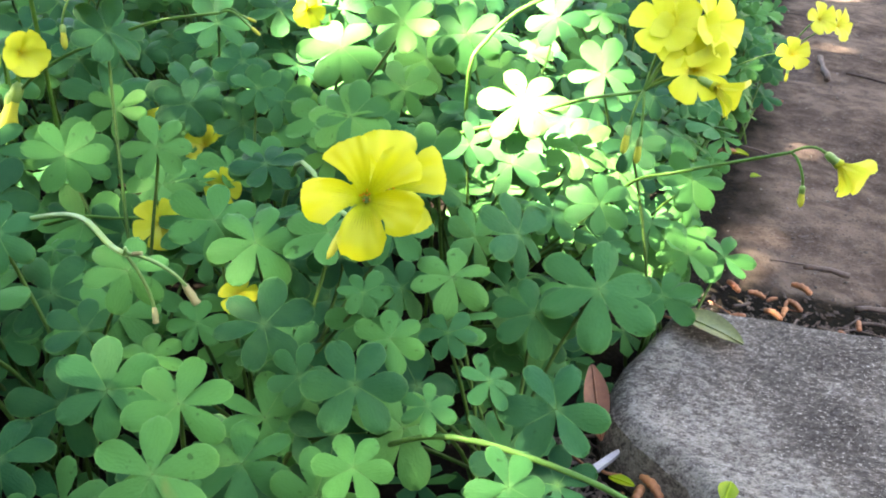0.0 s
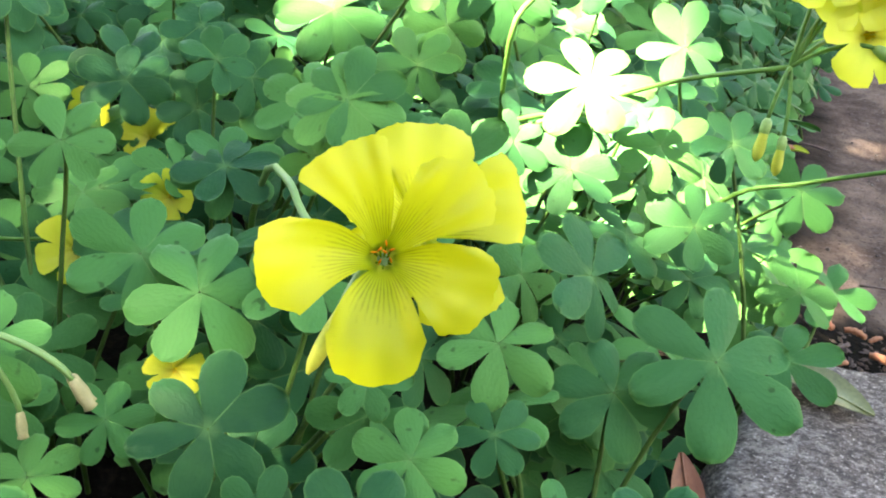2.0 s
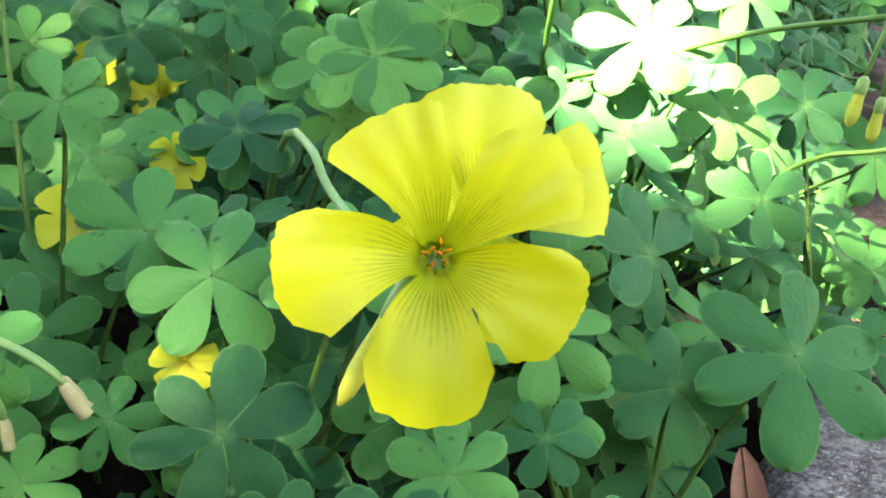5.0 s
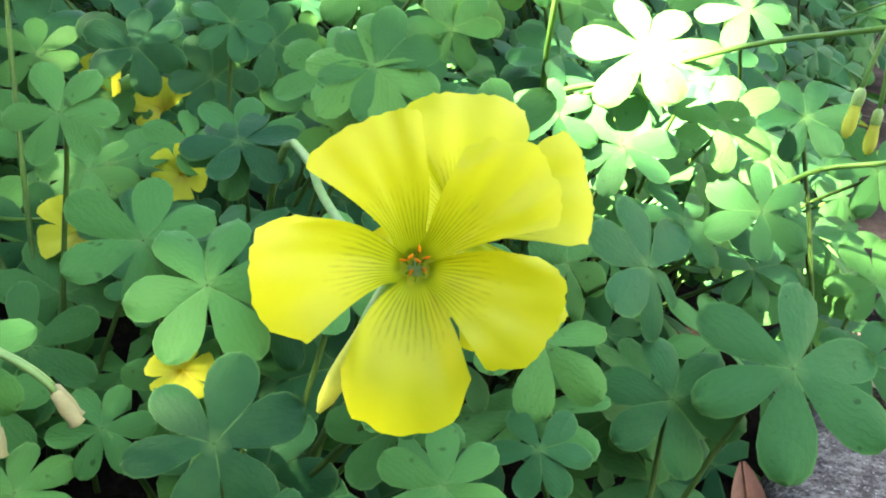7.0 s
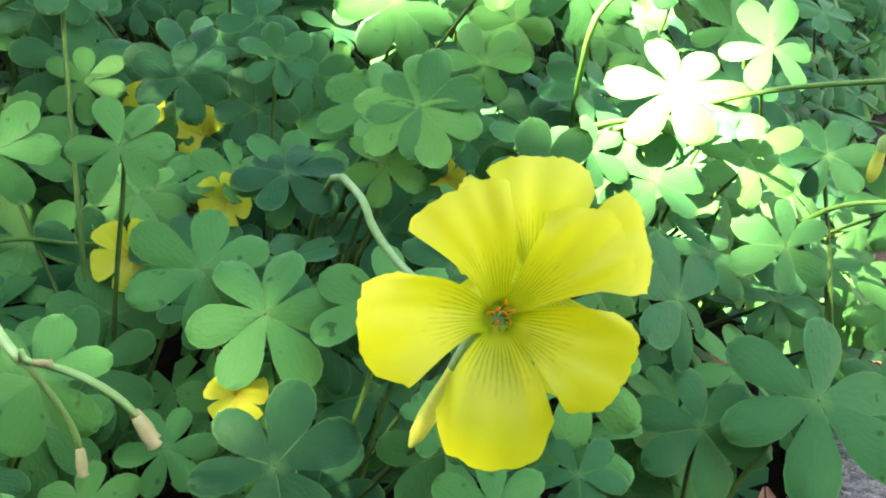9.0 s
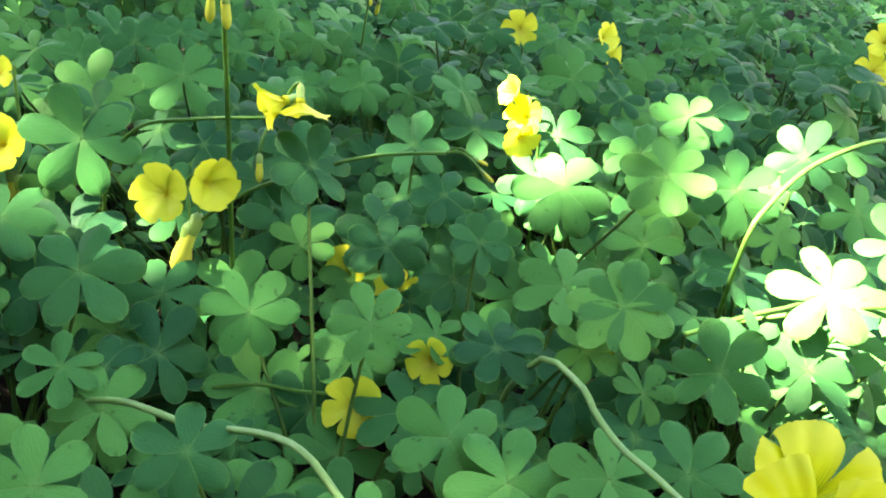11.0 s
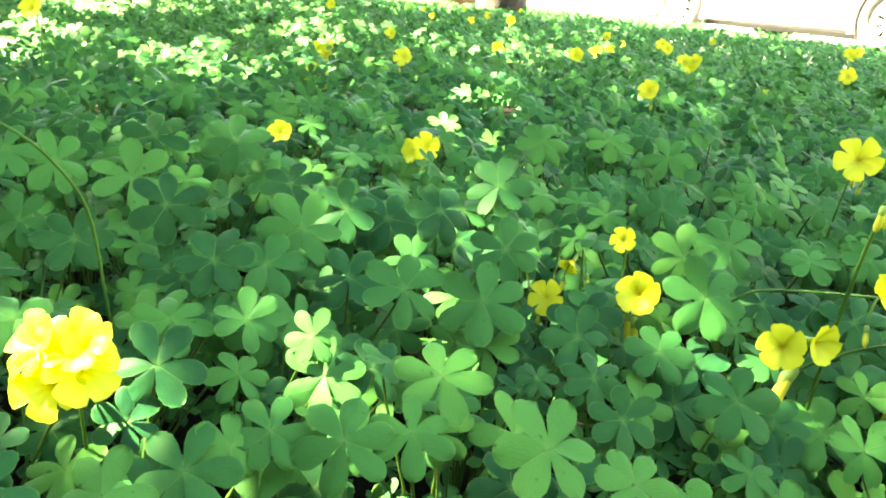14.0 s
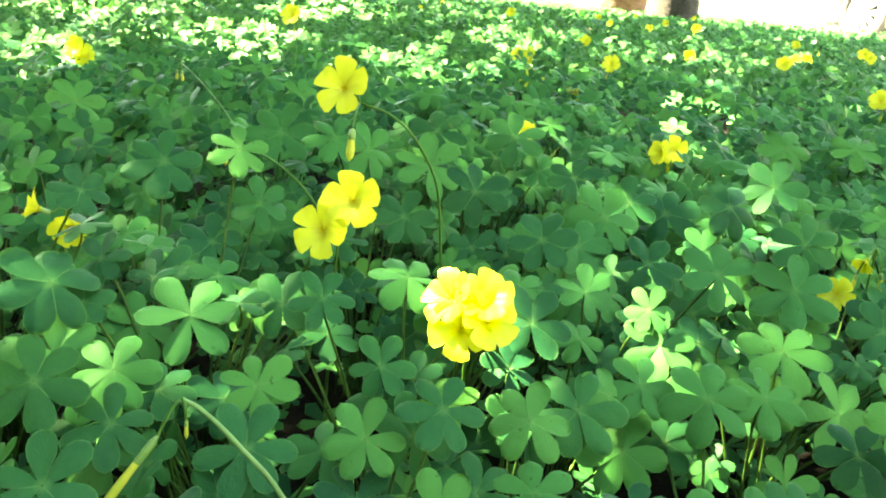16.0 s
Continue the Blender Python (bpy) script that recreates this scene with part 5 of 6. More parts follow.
def plain_head(x, y, z, r, facing, label, extra=(), base=None, buds=1, open_=1.0, turn=20, seed=0, hub_at=None, via=(), bud_long=0.012):
    """A flower head with its first flower at (x, y, z); extra: further flowers as (dx, dy, dz, facing, turn, openness)."""
    rng = random.Random(seed)
    at, face = Vector((x, y, z)), Vector(facing).normalized()
    hub = at - face * r * 1.55 + Vector((0, 0, 0.006 if face.z > -0.1 else 0.0))
    foot = flat(x + rng.uniform(-0.03, 0.03), y + rng.uniform(0.0, 0.05)) if base is None else flat(*base)
    hub = hub if hub_at is None else Vector(hub_at)
    head, hub = umbel(foot, hub, label, [foot, *(Vector(p) for p in via), hub] if via else None, radius=0.0009)
    flower(head, at, face, r, turn, hub, False, open_)
    for dx, dy, dz, f, tn, op in extra:
        flower(head, at + Vector((dx, dy, dz)), f, r, tn, hub, False, op)
    for i in range(buds):
        p = hub + Vector((rng.uniform(-0.008, 0.008), rng.uniform(-0.014, -0.004), -0.013 - 0.004 * i))
        bud(head, hub, p, (rng.uniform(-0.4, 0.4), rng.uniform(-0.4, 0.1), -1), bud_long * rng.uniform(0.85, 1.15))
    return head


plain_head(-0.3085, 0.4127, 0.143, 0.0155, (0.05, -0.9, 0.42), "single yellow oxalis flower with two hanging buds", buds=2, turn=10, seed=1, base=(-0.26, 0.47), open_=0.76, bud_long=0.024)
plain_head(-0.2225, 0.392, 0.139, 0.0145, (-0.1, -0.9, 0.35), "pair of yellow oxalis flowers with hanging buds", [(0.0185, 0.009, 0.004, (0.70, -0.6, 0.15), 40, 0.66)], buds=2, turn=30, seed=2, base=(-0.240, 0.440), open_=0.80, bud_long=0.026)
plain_head(-0.1955, 0.66, 0.2095, 0.0185, (-0.1, -0.92, 0.36), "single fully open yellow oxalis flower on a tall stalk", buds=2, turn=-18, seed=3)
plain_head(-0.118, 0.785, 0.202, 0.0185, (-0.2, -0.92, 0.36), "two open yellow oxalis flowers side by side", [(0.030, 0.012, 0.0, (0.15, -0.95, 0.3), 15, 1.0)], buds=0, turn=0, seed=4)
plain_head(-0.087, 0.776, 0.163, 0.0160, (-0.15, -0.95, 0.2), "yellow oxalis flower hung low on its stalk", buds=1, turn=35, seed=5)
plain_head(-0.075, 0.502, 0.163, 0.0112, (-0.45, -0.8, 0.1), "sunlit yellow oxalis flowers stacked on one stalk", [(-0.006, 0.006, 0.0105, (-0.7, -0.5, 0.35), 20, 0.55), (0.001, -0.002, -0.012, (0.3, -0.9, -0.2), 0, 0.8)], buds=0, turn=30, seed=6)
plain_head(-0.1655, 0.4010, 0.1795, 0.0138, (0.08, -0.30, -0.95), "yellow oxalis flower nodding on an arched stalk, seen from the side", [(-0.010, -0.002, 0.003, (-0.75, -0.45, -0.25), 25, 0.55)], buds=1, turn=18, seed=7, base=(-0.275, 0.432), open_=0.9,
           hub_at=(-0.181, 0.4175, 0.171), via=((-0.274, 0.431, 0.06), (-0.266, 0.426, 0.125), (-0.248, 0.422, 0.155), (-0.220, 0.421, 0.164)))
plain_head(-0.1235, 0.4285, 0.088, 0.0125, (0.2, -0.8, 0.4), "yellow oxalis flowers half hidden among the leaves", [(-0.026, 0.006, 0.007, (-0.3, -0.8, 0.4), 50, 0.8)], buds=0, turn=15, seed=8)
plain_head(-0.0995, 0.3693, 0.0905, 0.0105, (-0.2, -0.9, 0.25), "yellow oxalis flower half hidden under a leaf", buds=0, turn=0, seed=9)
plain_head(-0.1250, 0.345, 0.080, 0.0130, (0.1, -0.9, 0.3), "yellow oxalis flower tucked under a dark leaf", buds=0, turn=55, seed=10, base=(-0.27, 0.36),
           hub_at=(-0.1324, 0.3524, 0.080), via=((-0.245, 0.375, 0.030), (-0.219, 0.370, 0.050), (-0.192, 0.362, 0.065), (-0.168, 0.357, 0.075), (-0.149, 0.354, 0.077)))
plain_head(-0.0704, 0.2766, 0.0866, 0.0080, (0.3, -0.8, 0.4), "yellow oxalis flower deep among the stems", buds=0, turn=5, seed=11)
plain_head(-0.0220, 0.425, 0.080, 0.0090, (0.0, -0.9, 0.3), "small yellow oxalis flower deep among the leaves", buds=0, seed=12)
plain_head(-0.4905, 0.137, 0.1475, 0.0158, (0.35, -0.8, 0.45), "cluster of sunlit pale yellow oxalis flowers", [(0.013, 0.0077, 0.0065, (0.75, -0.4, 0.5), 20, 0.9), (-0.011, 0.0030, 0.013, (-0.25, -0.8, 0.5), 45, 0.9), (0.0064, 0.0100, 0.0165, (0.3, -0.5, 0.8), 5, 0.85)], buds=0, turn=-15, seed=13)
plain_head(-0.5990, 0.149, 0.169, 0.0172, (0.2, -0.9, 0.35), "two open yellow oxalis flowers close together", [(0.013, 0.012, 0.018, (0.45, -0.8, 0.35), 25, 0.95)], buds=0, turn=5, seed=14)
plain_head(-0.6200, 0.1850, 0.245, 0.0176, (0.15, -0.9, 0.35), "single open yellow oxalis flower on a tall stalk", buds=1, turn=18, seed=15, base=(-0.580, 0.262), bud_long=0.016,
           hub_at=(-0.6135, 0.196, 0.2345), via=((-0.582, 0.259, 0.06), (-0.585, 0.252, 0.130), (-0.587, 0.245, 0.179), (-0.590, 0.225, 0.211), (-0.598, 0.207, 0.229)))
plain_head(-0.5760, 0.6430, 0.160, 0.0150, (0.2, -0.8, 0.2), "drooping yellow oxalis flowers with a few buds", [(-0.014, 0.0, -0.006, (-0.4, -0.8, 0.0), 30, 0.7)], buds=2, turn=20, seed=16)
plain_head(-0.355, 0.420, 0.150, 0.0095, (-0.2, -0.6, -0.5), "small nodding yellow oxalis flower under a leaf", buds=2, turn=20, seed=17, open_=0.6)
plain_head(0.1115, 0.3201, 0.1830, 0.0145, (0.05, -0.85, 0.25), "crowded head of yellow oxalis flowers leaning over the path", [(-0.006, 0.006, 0.0125, (-0.05, -0.8, 0.45), 20, 1.0), (0.008, 0.010, 0.0165, (0.5, -0.7, 0.5), 45, 0.95), (-0.015, 0.009, 0.016, (-0.3, -0.75, 0.5), 30, 0.9), (0.012, -0.003, -0.008, (0.85, -0.4, -0.3), 10, 0.45)],
           buds=2, turn=25, seed=18, base=(0.01, 0.40), hub_at=(0.0917, 0.3225, 0.1714), via=((0.010, 0.402, 0.05), (0.0149, 0.4023, 0.1017), (0.0404, 0.3853, 0.1282), (0.0693, 0.3536, 0.1545)))
plain_head(0.325, 0.700, 0.100, 0.0150, (-0.1, -0.85, 0.45), "yellow oxalis flowers nodding low over the path", [(0.022, 0.012, 0.030, (0.2, -0.8, 0.5), 20, 1.0), (0.045, 0.02, 0.024, (0.5, -0.7, 0.4), 45, 0.95)], buds=1, turn=25, seed=19, base=(0.22, 0.74))
plain_head(0.1915, 0.3280, 0.1400, 0.0150, (0.78, -0.22, -0.50), "nodding yellow oxalis flower on a stalk over the path", buds=1, turn=25, seed=20, base=(0.080, 0.40), open_=0.55,
           hub_at=(0.1689, 0.3382, 0.1432), via=((0.090, 0.392, 0.06), (0.108, 0.3748, 0.1052), (0.1283, 0.3626, 0.1195), (0.1494, 0.3499, 0.132)))

for x, y, z, r, label, more, seed in (
        (-1.290, 2.713, 0.213, 0.0150, "yellow oxalis flower far out in the bed", 0, 31), (-1.060, 2.030, 0.162, 0.0150, "yellow oxalis flower standing just over the leaves", 0, 32),
        (-0.552, 1.966, 0.187, 0.0150, "three yellow oxalis flowers on one far stalk", 2, 33), (-0.699, 2.444, 0.199, 0.0150, "yellow oxalis flower far out in the bed", 1, 34),
        (-0.461, 1.128, 0.194, 0.0140, "half-open yellow oxalis flower on a bent stalk", 0, 35), (-0.840, 2.400, 0.166, 0.0150, "low yellow oxalis flower far out in the bed", 0, 36),
        (-0.344, 1.767, 0.145, 0.0150, "yellow oxalis flower sunk among the leaves", 0, 37), (-0.194, 1.898, 0.200, 0.0160, "yellow oxalis flower far out in the bed", 0, 38),
        (-0.180, 3.300, 0.200, 0.0170, "cluster of far yellow oxalis flowers near the road", 2, 39), (-1.202, 1.679, 0.191, 0.0130, "small yellow oxalis flower far out in the bed", 0, 40),
        (-1.218, 0.712, 0.239, 0.0145, "single tall yellow oxalis flower before the sunlit leaves", 0, 41), (-2.113, 2.802, 0.199, 0.0180, "yellow oxalis flower far out in the bed", 0, 42),
        (-0.926, 1.235, 0.185, 0.0145, "yellow oxalis flower over the leaves", 0, 43), (-0.976, 1.025, 0.163, 0.0140, "pale sunlit yellow oxalis flowers", 1, 44),
        (-0.958, 1.169, 0.130, 0.0140, "pale yellow oxalis flower low among the leaves", 0, 45), (-1.236, 1.421, 0.160, 0.0145, "sunlit pale yellow oxalis flowers", 2, 46),
        (-1.430, 0.487, 0.172, 0.0150, "two yellow oxalis flowers in the shade", 1, 47), (-0.330, 0.448, 0.165, 0.0075, "small folded yellow oxalis flower with buds", 0, 48),
        (-0.366, 0.408, 0.128, 0.0100, "nodding yellow oxalis flower", 0, 49), (0.340, 3.050, 0.190, 0.0170, "pair of sunlit yellow oxalis flowers near the road", 1, 50)):
    r *= 1.2
    plain_head(x, y, z, r, (0.25 if x < -0.6 else -0.05, -0.9, 0.3 + 0.02 * (seed % 9)), label,
               [((0.9 + 0.5 * i) * r, 0.3 * r, (-1.2 + 1.6 * i) * r * 0.5, (0.3 - 0.5 * i, -0.9, 0.35), 20 * i, 0.95) for i in range(more)], buds=seed % 2, turn=13 * seed % 72, seed=seed, open_=0.8 + 0.05 * (seed % 5))

plain_head(-0.0059, 0.7873, 0.1462, 0.0150, (0.75, -0.55, 0.2), "yellow oxalis flower turned aside", [(-0.008, 0.0, 0.017, (0.6, -0.6, 0.4), 30, 0.7)], buds=1, seed=61, open_=0.8)
plain_head(0.2168, 0.8138, 0.1600, 0.0160, (-0.2, -0.8, 0.4), "sunlit pale yellow oxalis flower over the path's edge", [(0.004, 0.006, 0.024, (-0.3, -0.8, 0.5), 30, 0.9)], buds=1, seed=62, base=(0.12, 0.85))
plain_head(-0.7615, 0.6557, 0.1450, 0.0150, (0.3, -0.7, 0.5), "yellow oxalis flower sunk among the leaves", buds=0, seed=63, open_=0.8)
plain_head(0.0591, 1.2765, 0.1600, 0.0160, (0.3, -0.8, 0.3), "half-open yellow oxalis flower", buds=0, seed=64, open_=0.7)

# a nodding pair at the bed's far left, and a few more strewn over the distance
plain_head(-0.765, 0.072, 0.158, 0.0130, (-0.5, -0.6, 0.3), "two nodding yellow oxalis flowers", [(0.022, 0.010, -0.012, (0.6, -0.7, -0.3), 20, 0.8)], buds=0, seed=51, open_=0.8)
_rng = random.Random(77)
for i in range(34):
    _y = _rng.uniform(1.5, 5.6)
    _x = _rng.uniform(-1.15 * _y - 0.2, 0.12 * _y)
    if in_bed(_x, _y):
        plain_head(_x, _y, canopy(_x, _y) + _rng.uniform(0.0, 0.05), _rng.uniform(0.015, 0.020), (_rng.uniform(-0.2, 0.5), -0.9, _rng.uniform(0.1, 0.6)), "yellow oxalis flower far out in the bed", buds=0, turn=_rng.uniform(0, 72), seed=100 + i, open_=_rng.uniform(0.75, 1.0))

# the spent head whose straw-coloured pods hang from a pale bent stalk
head, hub = umbel((-0.250, 0.335, 0), (-0.0989, 0.2380, 0.1265), "pale bent oxalis stalk with hanging straw-coloured spent buds",
                  [(-0.250, 0.335, 0.0), (-0.235, 0.325, 0.060), (-0.218, 0.313, 0.087), (-0.198, 0.302, 0.100), (-0.183, 0.294, 0.105), (-0.164, 0.285, 0.109),
                   (-0.147, 0.277, 0.117), (-0.131, 0.268, 0.124), (-0.119, 0.258, 0.127), (-0.107, 0.246, 0.125), (-0.0989, 0.2380, 0.1265)], PALE_STEM, 0.0012)
for at, way, long in (((-0.0804, 0.2406, 0.1140), (0.45, -0.1, -0.8), 0.0080), ((-0.0790, 0.2385, 0.1145), (0.5, -0.2, -0.8), 0.0075), ((-0.0909, 0.2375, 0.1056), (0.2, -0.5, -0.9), 0.0060), ((-0.0960, 0.2370, 0.1275), (0.9, -0.2, 0.2), 0.0040)):
    bud(head, hub, at, way, long, True)

# a tall head of pale hanging buds, and budding stalks further left
head, hub = umbel((-0.205, 0.430, 0), (-0.1900, 0.3810, 0.2330), "tall green oxalis stalk with pale hanging buds")
for dx, dy, dz in ((-0.003, -0.002, -0.004), (0.003, -0.004, -0.005), (0.000, 0.003, -0.003)):
    bud(head, hub, hub + Vector((dx, dy, dz)), (dx * 20, dy * 20, -1), 0.0135)
flower(head, hub + Vector((0.006, -0.003, 0.008)), (0.9, -0.3, 0.3), 0.011, 0, hub, False, 0.25)
for hx, hy, hz, fx, fy in ((-1.035, 0.381, 0.200, -0.86, 0.33), (-0.742, 0.199, 0.190, -0.71, 0.27)):
    head, hub = umbel((fx, fy, 0), (hx, hy, hz), "leaning oxalis stalk with small hanging green buds", [Vector((fx + 0.02, fy, 0)), Vector((fx + 0.03, fy, 0.10)), Vector((fx, fy, 0.165)), Vector((hx, hy, hz))])
    for dx in (-0.004, 0.004):
        bud(head, hub, hub + Vector((dx, -0.003, -0.007)), (dx * 30, 0, -1), 0.011)
head, hub = umbel((-0.470, 0.030, 0), (-0.5272, 0.0040, 0.1482), "short pale oxalis stalk with a long yellow-green bud",
                  [Vector(p) for p in ((-0.470, 0.030, 0), (-0.474, 0.026, 0.06), (-0.484, 0.019, 0.112), (-0.5045, 0.0118, 0.1345), (-0.5200, 0.0075, 0.1448), (-0.5272, 0.0040, 0.1482))], PALE_STEM, 0.0011)
bud(head, hub, Vector((-0.5315, -0.0049, 0.1334)), (-0.005, -0.020, -0.022), 0.0349, False, 0.38)
bud(head, hub, Vector((-0.5235, 0.0030, 0.1410)), (0.1, -0.1, -1), 0.0075, slim=0.8)

head, hub = umbel((-0.235, 0.420, 0), (-0.1041, 0.4035, 0.1703), "long dark green oxalis stalk with two small buds at its tip",
                  [Vector(p) for p in ((-0.235, 0.420, 0), (-0.232, 0.414, 0.06), (-0.218, 0.408, 0.112), (-0.1941, 0.4062, 0.1361), (-0.1675, 0.4080, 0.1501), (-0.1365, 0.4073, 0.1629), (-0.1041, 0.4035, 0.1703))], STEM, 0.0009)
bud(head, hub, Vector((-0.0895, 0.3996, 0.1667)), (0.8, -0.1, -0.6), 0.008, slim=0.8)
bud(head, hub, Vector((-0.0930, 0.4060, 0.1690)), (0.7, 0.1, -0.3), 0.007, slim=0.8)

# bare stalks that arch through the leaves
for way, mat, label in (
        (((0.030, 0.440, 0.0), (0.028, 0.432, 0.07), (0.0225, 0.404, 0.148), (0.0305, 0.411, 0.165), (0.0440, 0.424, 0.176), (0.0590, 0.436, 0.182), (0.0750, 0.447, 0.186), (0.0870, 0.455, 0.187)), STEM, "bright green arching oxalis stalk in the sun"),
        (((-0.020, 0.232, 0.0), (-0.012, 0.223, 0.050), (-0.0058, 0.219, 0.063), (0.0101, 0.2135, 0.0742), (0.0275, 0.2074, 0.0785), (0.0466, 0.2007, 0.078), (0.0653, 0.1941, 0.0756), (0.0790, 0.1890, 0.0720)), STEM, "green stalk bent low before the leaves"),
        (((0.060, 0.470, 0.0), (0.070, 0.440, 0.10), (0.040, 0.395, 0.125), (0.000, 0.372, 0.120)), STEM, "green stalk lying across the leaves")):
    ob = thing("oxalis_stalk", way[0], label, "stalk", "bare stalks")
    tube("stem", glide(way, 24), 0.0011, mat, ob, 7)

# ---- what lies on the ground ----
def husk(x, y, z, turn, long, label="curled orange-brown seed husk on the soil"):
    """A short curled, ridged husk."""
    a = radians(turn)
    d = Vector((math.cos(a), math.sin(a), 0))
    rng = random.Random(int(abs(x * 7919 + y * 104729) * 10))
    side = Vector((-d.y, d.x, 0)) * long * rng.uniform(-0.22, 0.22)
    path = bend([Vector((x, y, z)) - d * long / 2, Vector((x, y, z + long * 0.30)) + side, Vector((x, y, z)) + d * long / 2 + Vector((0, 0, 0.001))], 13)
    ob = thing("seed_husk", (x, y, 0.0), label, "husk", "seed husks")
    blunt = rng.uniform(0.5, 0.9)
    radii = [long * rng.uniform(0.16, 0.19) * (0.62 + 0.38 * math.sin(math.pi * (0.15 + blunt * i / 13))) * (1.0 if i % 3 else 0.78) * (0.45 if i == 0 else 1) for i in range(14)]
    tube("shell", path, radii, HUSK, ob, 9)


def fallen_leaf(name, a, b, wide, material, label, curl=0.25, lift=0.004):
    """A pointed leaf that lies from a to b, its edges curled up, with a midrib and a little thickness."""
    a, b = Vector(a), Vector(b)
    d = (b - a).normalized()
    s = d.cross(Vector((0, 0, 1))).normalized()
    n, m = 12, 8
    verts, faces = [], []
    for layer in (0, 1):
        for j in range(n + 1):
            t = j / n
            w = wide * math.sin(math.pi * (0.03 + 0.95 * t)) ** 0.8
            for i in range(m + 1):
                u = -1 + 2 * i / m
                z = lift + curl * w * u * u + 0.10 * wide * math.sin(3.1 * t) + 0.02 * wide * math.sin(11 * t + 3 * u) + (0.0004 if layer else 0)
                verts.append(a.lerp(b, t) + s * (u * w) + Vector((0, 0, z)))
    k = (n + 1) * (m + 1)
    for layer in (0, 1):
        for j in range(n):
            for i in range(m):
                q = layer * k + j * (m + 1) + i
                f = (q, q + 1, q + m + 2, q + m + 1)
                faces.append(f if layer else f[::-1])
    ob = thing(name, a, label, "fallen leaf")
    blade = place("blade", mesh_of("blade", verts, faces, material), ob)
    tube("midrib", [a.lerp(b, t / 8) + Vector((0, 0, lift + 0.10 * wide * math.sin(3.1 * t / 8) + 0.0006)) for t in range(9)], 0.0005, material, blade, 5)


def twig(a, b, r, label="thin dry brown twig on the path", material=None, bow=0.004):
    a, b = Vector(a), Vector(b)
    rng = random.Random(int(abs(a.x * 9173 + b.y * 613)))
    mid = a.lerp(b, 0.5) + Vector((rng.uniform(-bow, bow), rng.uniform(-bow, bow), r * 0.5))
    ob = thing("twig", a, label, "twig", "twigs")
    path = [p + Vector((rng.uniform(-1, 1), rng.uniform(-1, 1), 0)) * r * 0.4 for p in bend([a, mid, b], 7)]
    tube("stick", path, [r * rng.uniform(0.75, 1.1) for _ in path], material or TWIG, ob, 6)


for x, y, turn, long in ((0.2143, 0.449, 110, 0.012), (0.2264, 0.440, 150, 0.011), (0.261, 0.4512, 130, 0.014), (0.2814, 0.4105, 70, 0.010), (0.2350, 0.436, 20, 0.008)):
    husk(x, y, 0.004, turn, long)
_h = random.Random(4)
for i in range(24):
    x = _h.uniform(0.17, 0.36)
    husk(x, 0.452 - 0.2 * x + _h.uniform(-0.022, 0.030), 0.004, _h.uniform(0, 180), _h.uniform(0.006, 0.013))
husk(0.1121, 0.2557, 0.0120, 115, 0.014, "ringed orange-brown husk beside the concrete block")
husk(0.1056, 0.2528, 0.0090, 60, 0.012, "pointed orange-brown husk beside the concrete block")
husk(0.2861, 0.6949, 0.004, 10, 0.020, "orange-red husk on the path's edge")
fallen_leaf("fallen_leaf", (0.1450, 0.3680, 0.0305), (0.1760, 0.3400, 0.0305), 0.0105, OLIVE_LEAF, "mottled olive-green leaf fallen on the concrete block", 0.30, 0.0035)
fallen_leaf("dead_leaf", (0.0900, 0.3090, 0.034), (0.0955, 0.2870, 0.006), 0.0066, DEAD_LEAF, "curled red-brown dead leaf against the concrete block", 0.22, 0.004)
fallen_leaf("fallen_petal", (0.0951, 0.2637, 0.007), (0.1051, 0.2567, 0.009), 0.003, PETAL, "shrivelled yellow petal on the soil", 0.3, 0.003)
fallen_leaf("fallen_petal", (0.1310, 0.2290, 0.030), (0.1370, 0.2390, 0.031), 0.004, PETAL, "yellow petal fallen on the concrete block", 0.3, 0.004)
fallen_leaf("fallen_petal", (0.2890, 0.6950, 0.002), (0.3060, 0.6900, 0.002), 0.006, PETAL, "yellow petal fallen on the path's edge", 0.4, 0.003)
fallen_leaf("fallen_petal", (0.2900, 0.6380, 0.002), (0.3000, 0.6420, 0.002), 0.004, PETAL, "small yellow petal fallen on the path's edge", 0.4, 0.003)
for x, y in ((-0.1955, 0.486), (-0.2063, 0.496), (-0.0197, 0.472), (-0.150, 0.470)):
    fallen_leaf("dead_leaf", (x, y, 0.020), (x + 0.018, y - 0.010, 0.026), 0.007, HUSK, "pale tan dead leaf caught under the plants", 0.4, 0.004)

# a bleached chip of wood beside the block
chip = thing("wood_chip", (0.079, 0.2600, 0), "bleached splinter of wood beside the concrete block", "wood chip")
bm = bmesh.new()
a_, b_ = Vector((0.0770, 0.2590, 0.008)), Vector((0.1030, 0.2790, 0.012))
side_ = (b_ - a_).cross(Vector((0, 0, 1))).normalized() * 0.0020
up_ = Vector((0, 0, 0.0012))
rings = []
for i in range(6):
    p, w = a_.lerp(b_, i / 5), (0.5, 1.0, 1.05, 0.95, 0.9, 0.45)[i]
    rings.append([bm.verts.new(p + side_ * (w * sx) + up_ * sz) for sx, sz in ((-1, -1), (1, -1), (1, 1), (-0.7, 1.2))])
for r0, r1 in zip(rings, rings[1:]):
    for k in range(4):
        bm.faces.new((r0[k], r0[(k + 1) % 4], r1[(k + 1) % 4], r1[k]))
bm.faces.new(rings[0][::-1])
bm.faces.new(rings[-1])
part("splinter", bm, CHIP, chip, "", False)

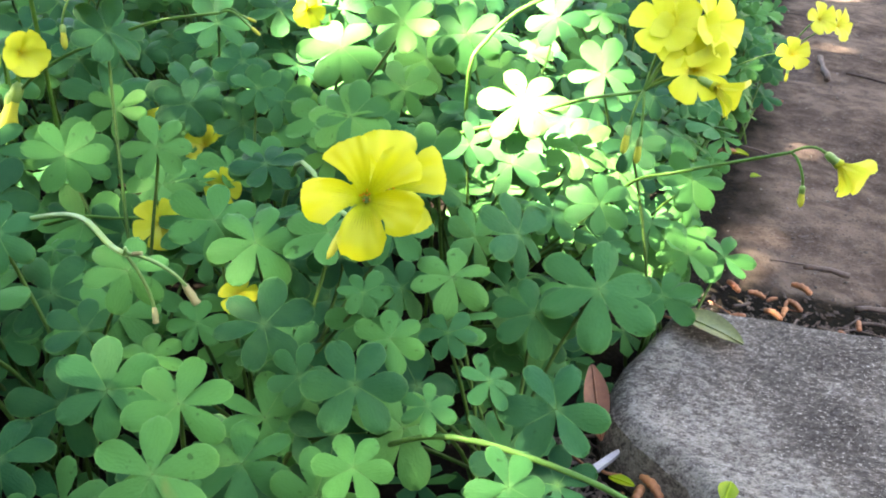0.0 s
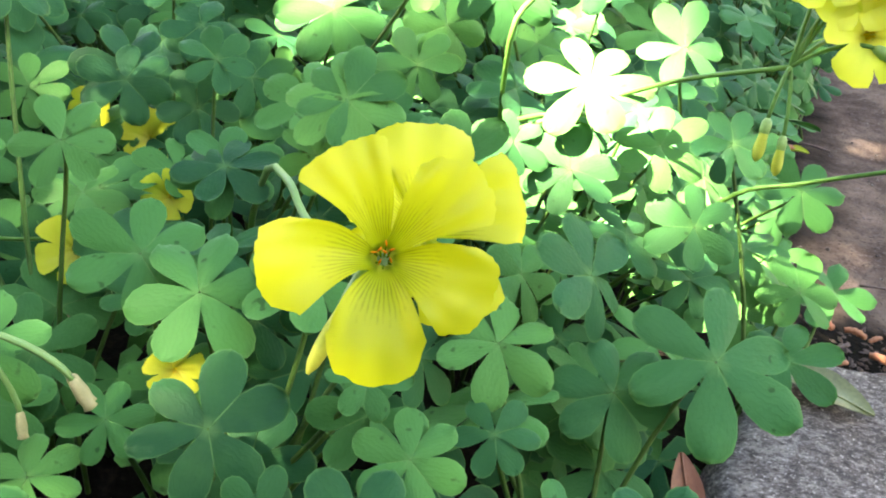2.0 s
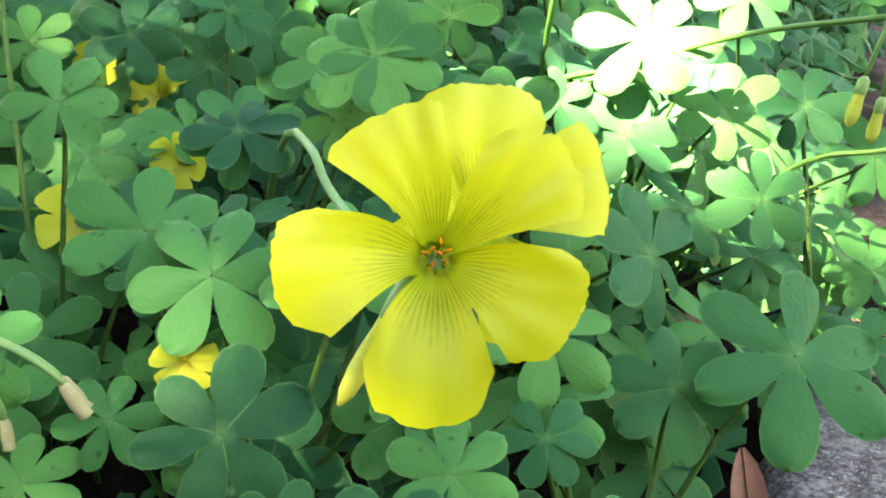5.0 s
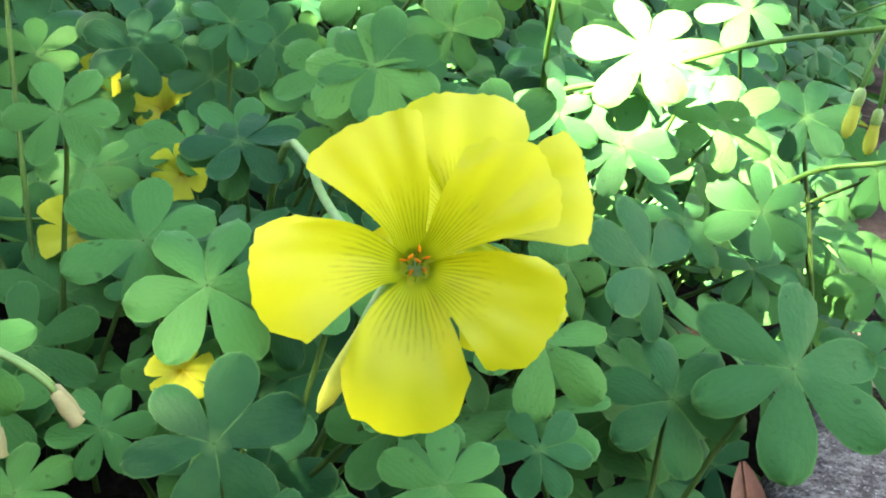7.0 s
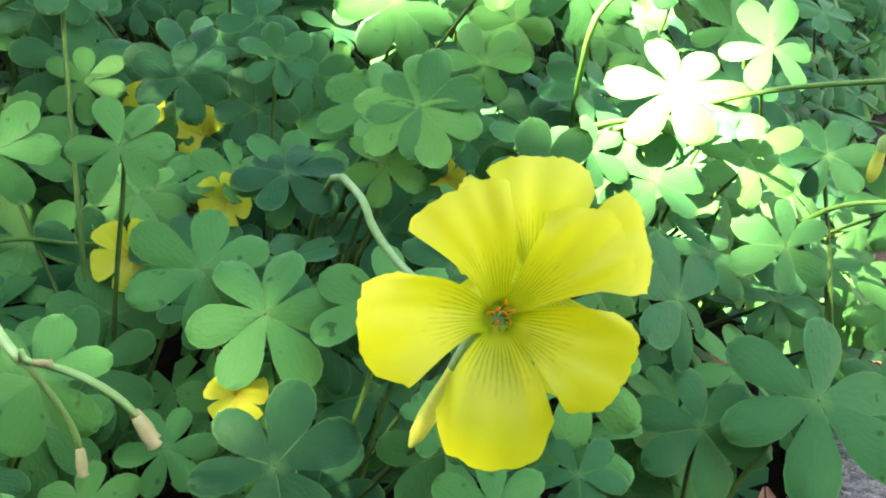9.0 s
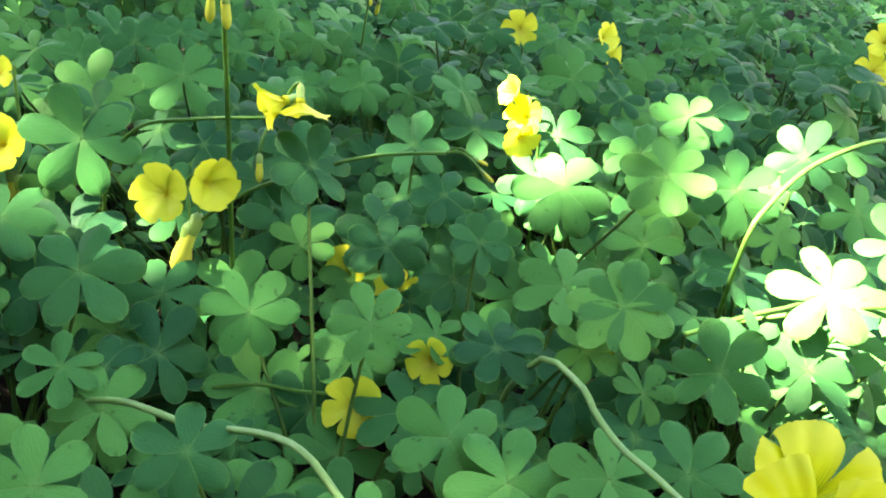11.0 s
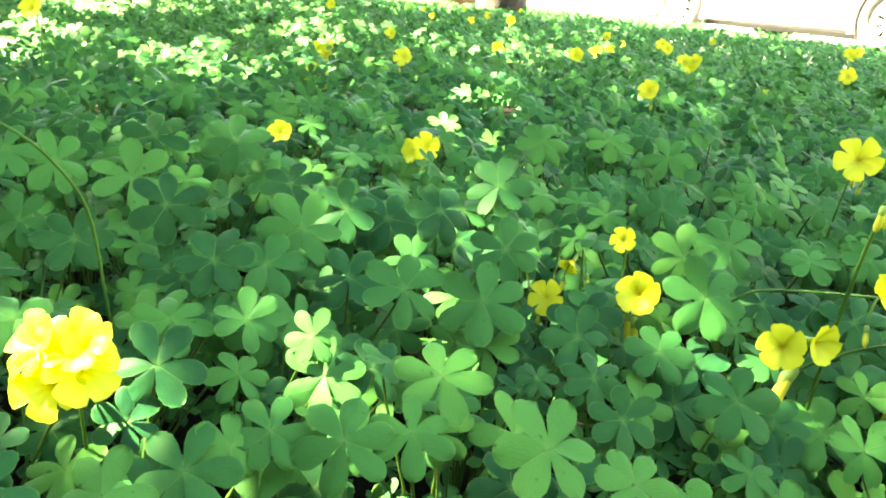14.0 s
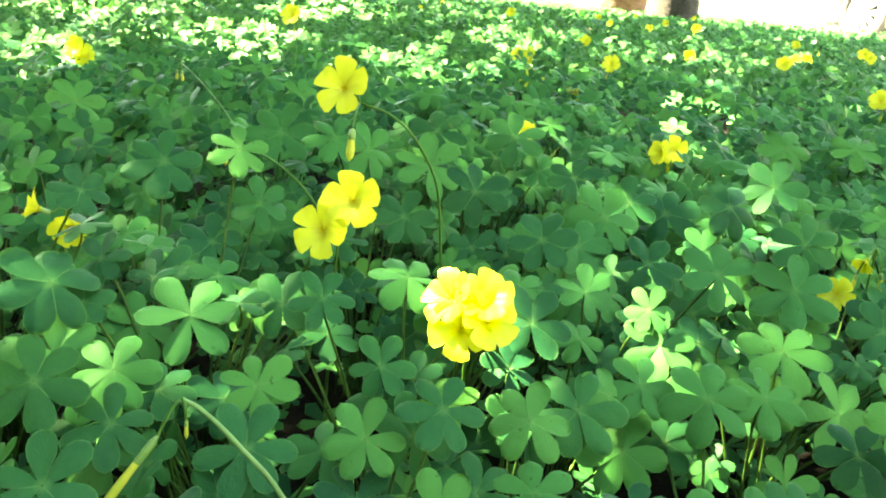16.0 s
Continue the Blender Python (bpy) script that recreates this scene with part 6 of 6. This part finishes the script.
twig((0.2779, 0.4865, 0.003), (0.3052, 0.4745, 0.004), 0.0022, "thick grey stick on the path", TWIG)
twig((0.2560, 0.4950, 0.002), (0.2900, 0.4880, 0.002), 0.0009)
twig((0.2903, 0.4337, 0.003), (0.3191, 0.4300, 0.003), 0.0022, "pale broken stick on the path")
twig((0.5598, 1.4178, 0.003), (0.5539, 1.2566, 0.003), 0.004)
twig((0.3734, 0.8953, 0.002), (0.4101, 0.8774, 0.002), 0.0016, "thin red-brown twig on the path", HUSK)
twig((0.5446, 1.0951, 0.003), (0.5082, 0.9825, 0.003), 0.004, "short thick grey twig on the path")
twig((0.3010, 0.7310, 0.002), (0.3316, 0.7070, 0.002), 0.0014)
twig((0.5500, 1.0200, 0.002), (0.6000, 0.9700, 0.002), 0.0018)
twig((0.3900, 1.0200, 0.002), (0.4050, 0.9350, 0.010), 0.0018, "thin curved grey twig", None, 0.02)
_r = random.Random(21)
for i in range(34):
    x = _r.uniform(0.165, 0.36)
    y = 0.393 - 0.20 * (x - 0.15) + _r.uniform(0.008, 0.055)
    a = _r.uniform(0, 3.14)
    l = _r.uniform(0.006, 0.022)
    twig((x - l * math.cos(a), y - l * math.sin(a) * 0.5, 0.003), (x + l * math.cos(a), y + l * math.sin(a) * 0.5, 0.004), _r.uniform(0.0004, 0.0011), "dry twig in the litter behind the concrete block", HUSK if i % 4 == 0 else TWIG)
for i in range(30):
    x = _r.uniform(0.080, 0.118)
    y = _r.uniform(0.20, 0.30)
    a = _r.uniform(0, 3.14)
    l = _r.uniform(0.003, 0.010)
    twig((x - l * math.cos(a), y - l * math.sin(a), 0.003), (x + l * math.cos(a), y + l * math.sin(a), 0.004), _r.uniform(0.0004, 0.0010), "dry twig in the litter beside the concrete block", HUSK if i % 3 == 0 else TWIG)
# grit and small stones on the path: too many to count
verts, faces = [], []
for i in range(2600):
    x, y = _r.uniform(0.16, 1.1), _r.uniform(0.36, 1.9)
    if x < bed_edge(y) + 0.02:
        continue
    r = _r.uniform(0.0005, 0.0018)
    c = Vector((x, y, ground_height(x, y) + r * 0.3))
    k = len(verts)
    verts += [c + Vector((dx * r * _r.uniform(0.7, 1.3), dy * r * _r.uniform(0.7, 1.3), dz * r * 0.7)) for dx, dy, dz in ((1, 0, 0), (0, 1, 0), (-1, 0, 0), (0, -1, 0), (0, 0, 1), (0, 0, -1))]
    faces += [tuple(k + q for q in f) for f in ((0, 1, 4), (1, 2, 4), (2, 3, 4), (3, 0, 4), (1, 0, 5), (2, 1, 5), (3, 2, 5), (0, 3, 5))]
tagged(place("grit", mesh_of("grit", verts, faces, STONE, None, False)), "fine grey grit strewn over the worn path", "grit", kind="stuff")


def crumbs():
    """Dark bark crumbs and leaf mould, too many to count, behind and beside the block."""
    rng = random.Random(63)
    verts, faces = [], []
    for i in range(2600):
        if i % 3:
            x = rng.uniform(0.16, 0.38)
            y = 0.398 - 0.20 * (x - 0.15) + abs(rng.gauss(0.0, 0.030)) + 0.004
        else:
            x, y = rng.uniform(0.070, 0.120), rng.uniform(0.20, 0.30)
            if x > 0.094 + 0.024 * smooth_step(0.277, 0.248, y):
                continue
        a, r = rng.uniform(0, 6.28), rng.uniform(0.0008, 0.0030)
        d, s = Vector((math.cos(a), math.sin(a), rng.uniform(-0.4, 0.4))) * r, Vector((-math.sin(a), math.cos(a), rng.uniform(-0.5, 0.5))) * r * rng.uniform(0.25, 0.7)
        c = Vector((x, y, ground_height(x, y) + r * rng.uniform(0.3, 0.9)))
        k = len(verts)
        verts += [c - d, c + s, c + d, c - s, c + Vector((0, 0, r * 0.45)), c - Vector((0, 0, r * 0.3))]
        faces += [tuple(k + q for q in f) for f in ((0, 1, 4), (1, 2, 4), (2, 3, 4), (3, 0, 4), (1, 0, 5), (2, 1, 5), (3, 2, 5), (0, 3, 5))]
    tagged(place("litter", mesh_of("litter", verts, faces, TWIG, None, False)), "dark bark crumbs and leaf mould round the concrete block", "litter", kind="stuff")


crumbs()
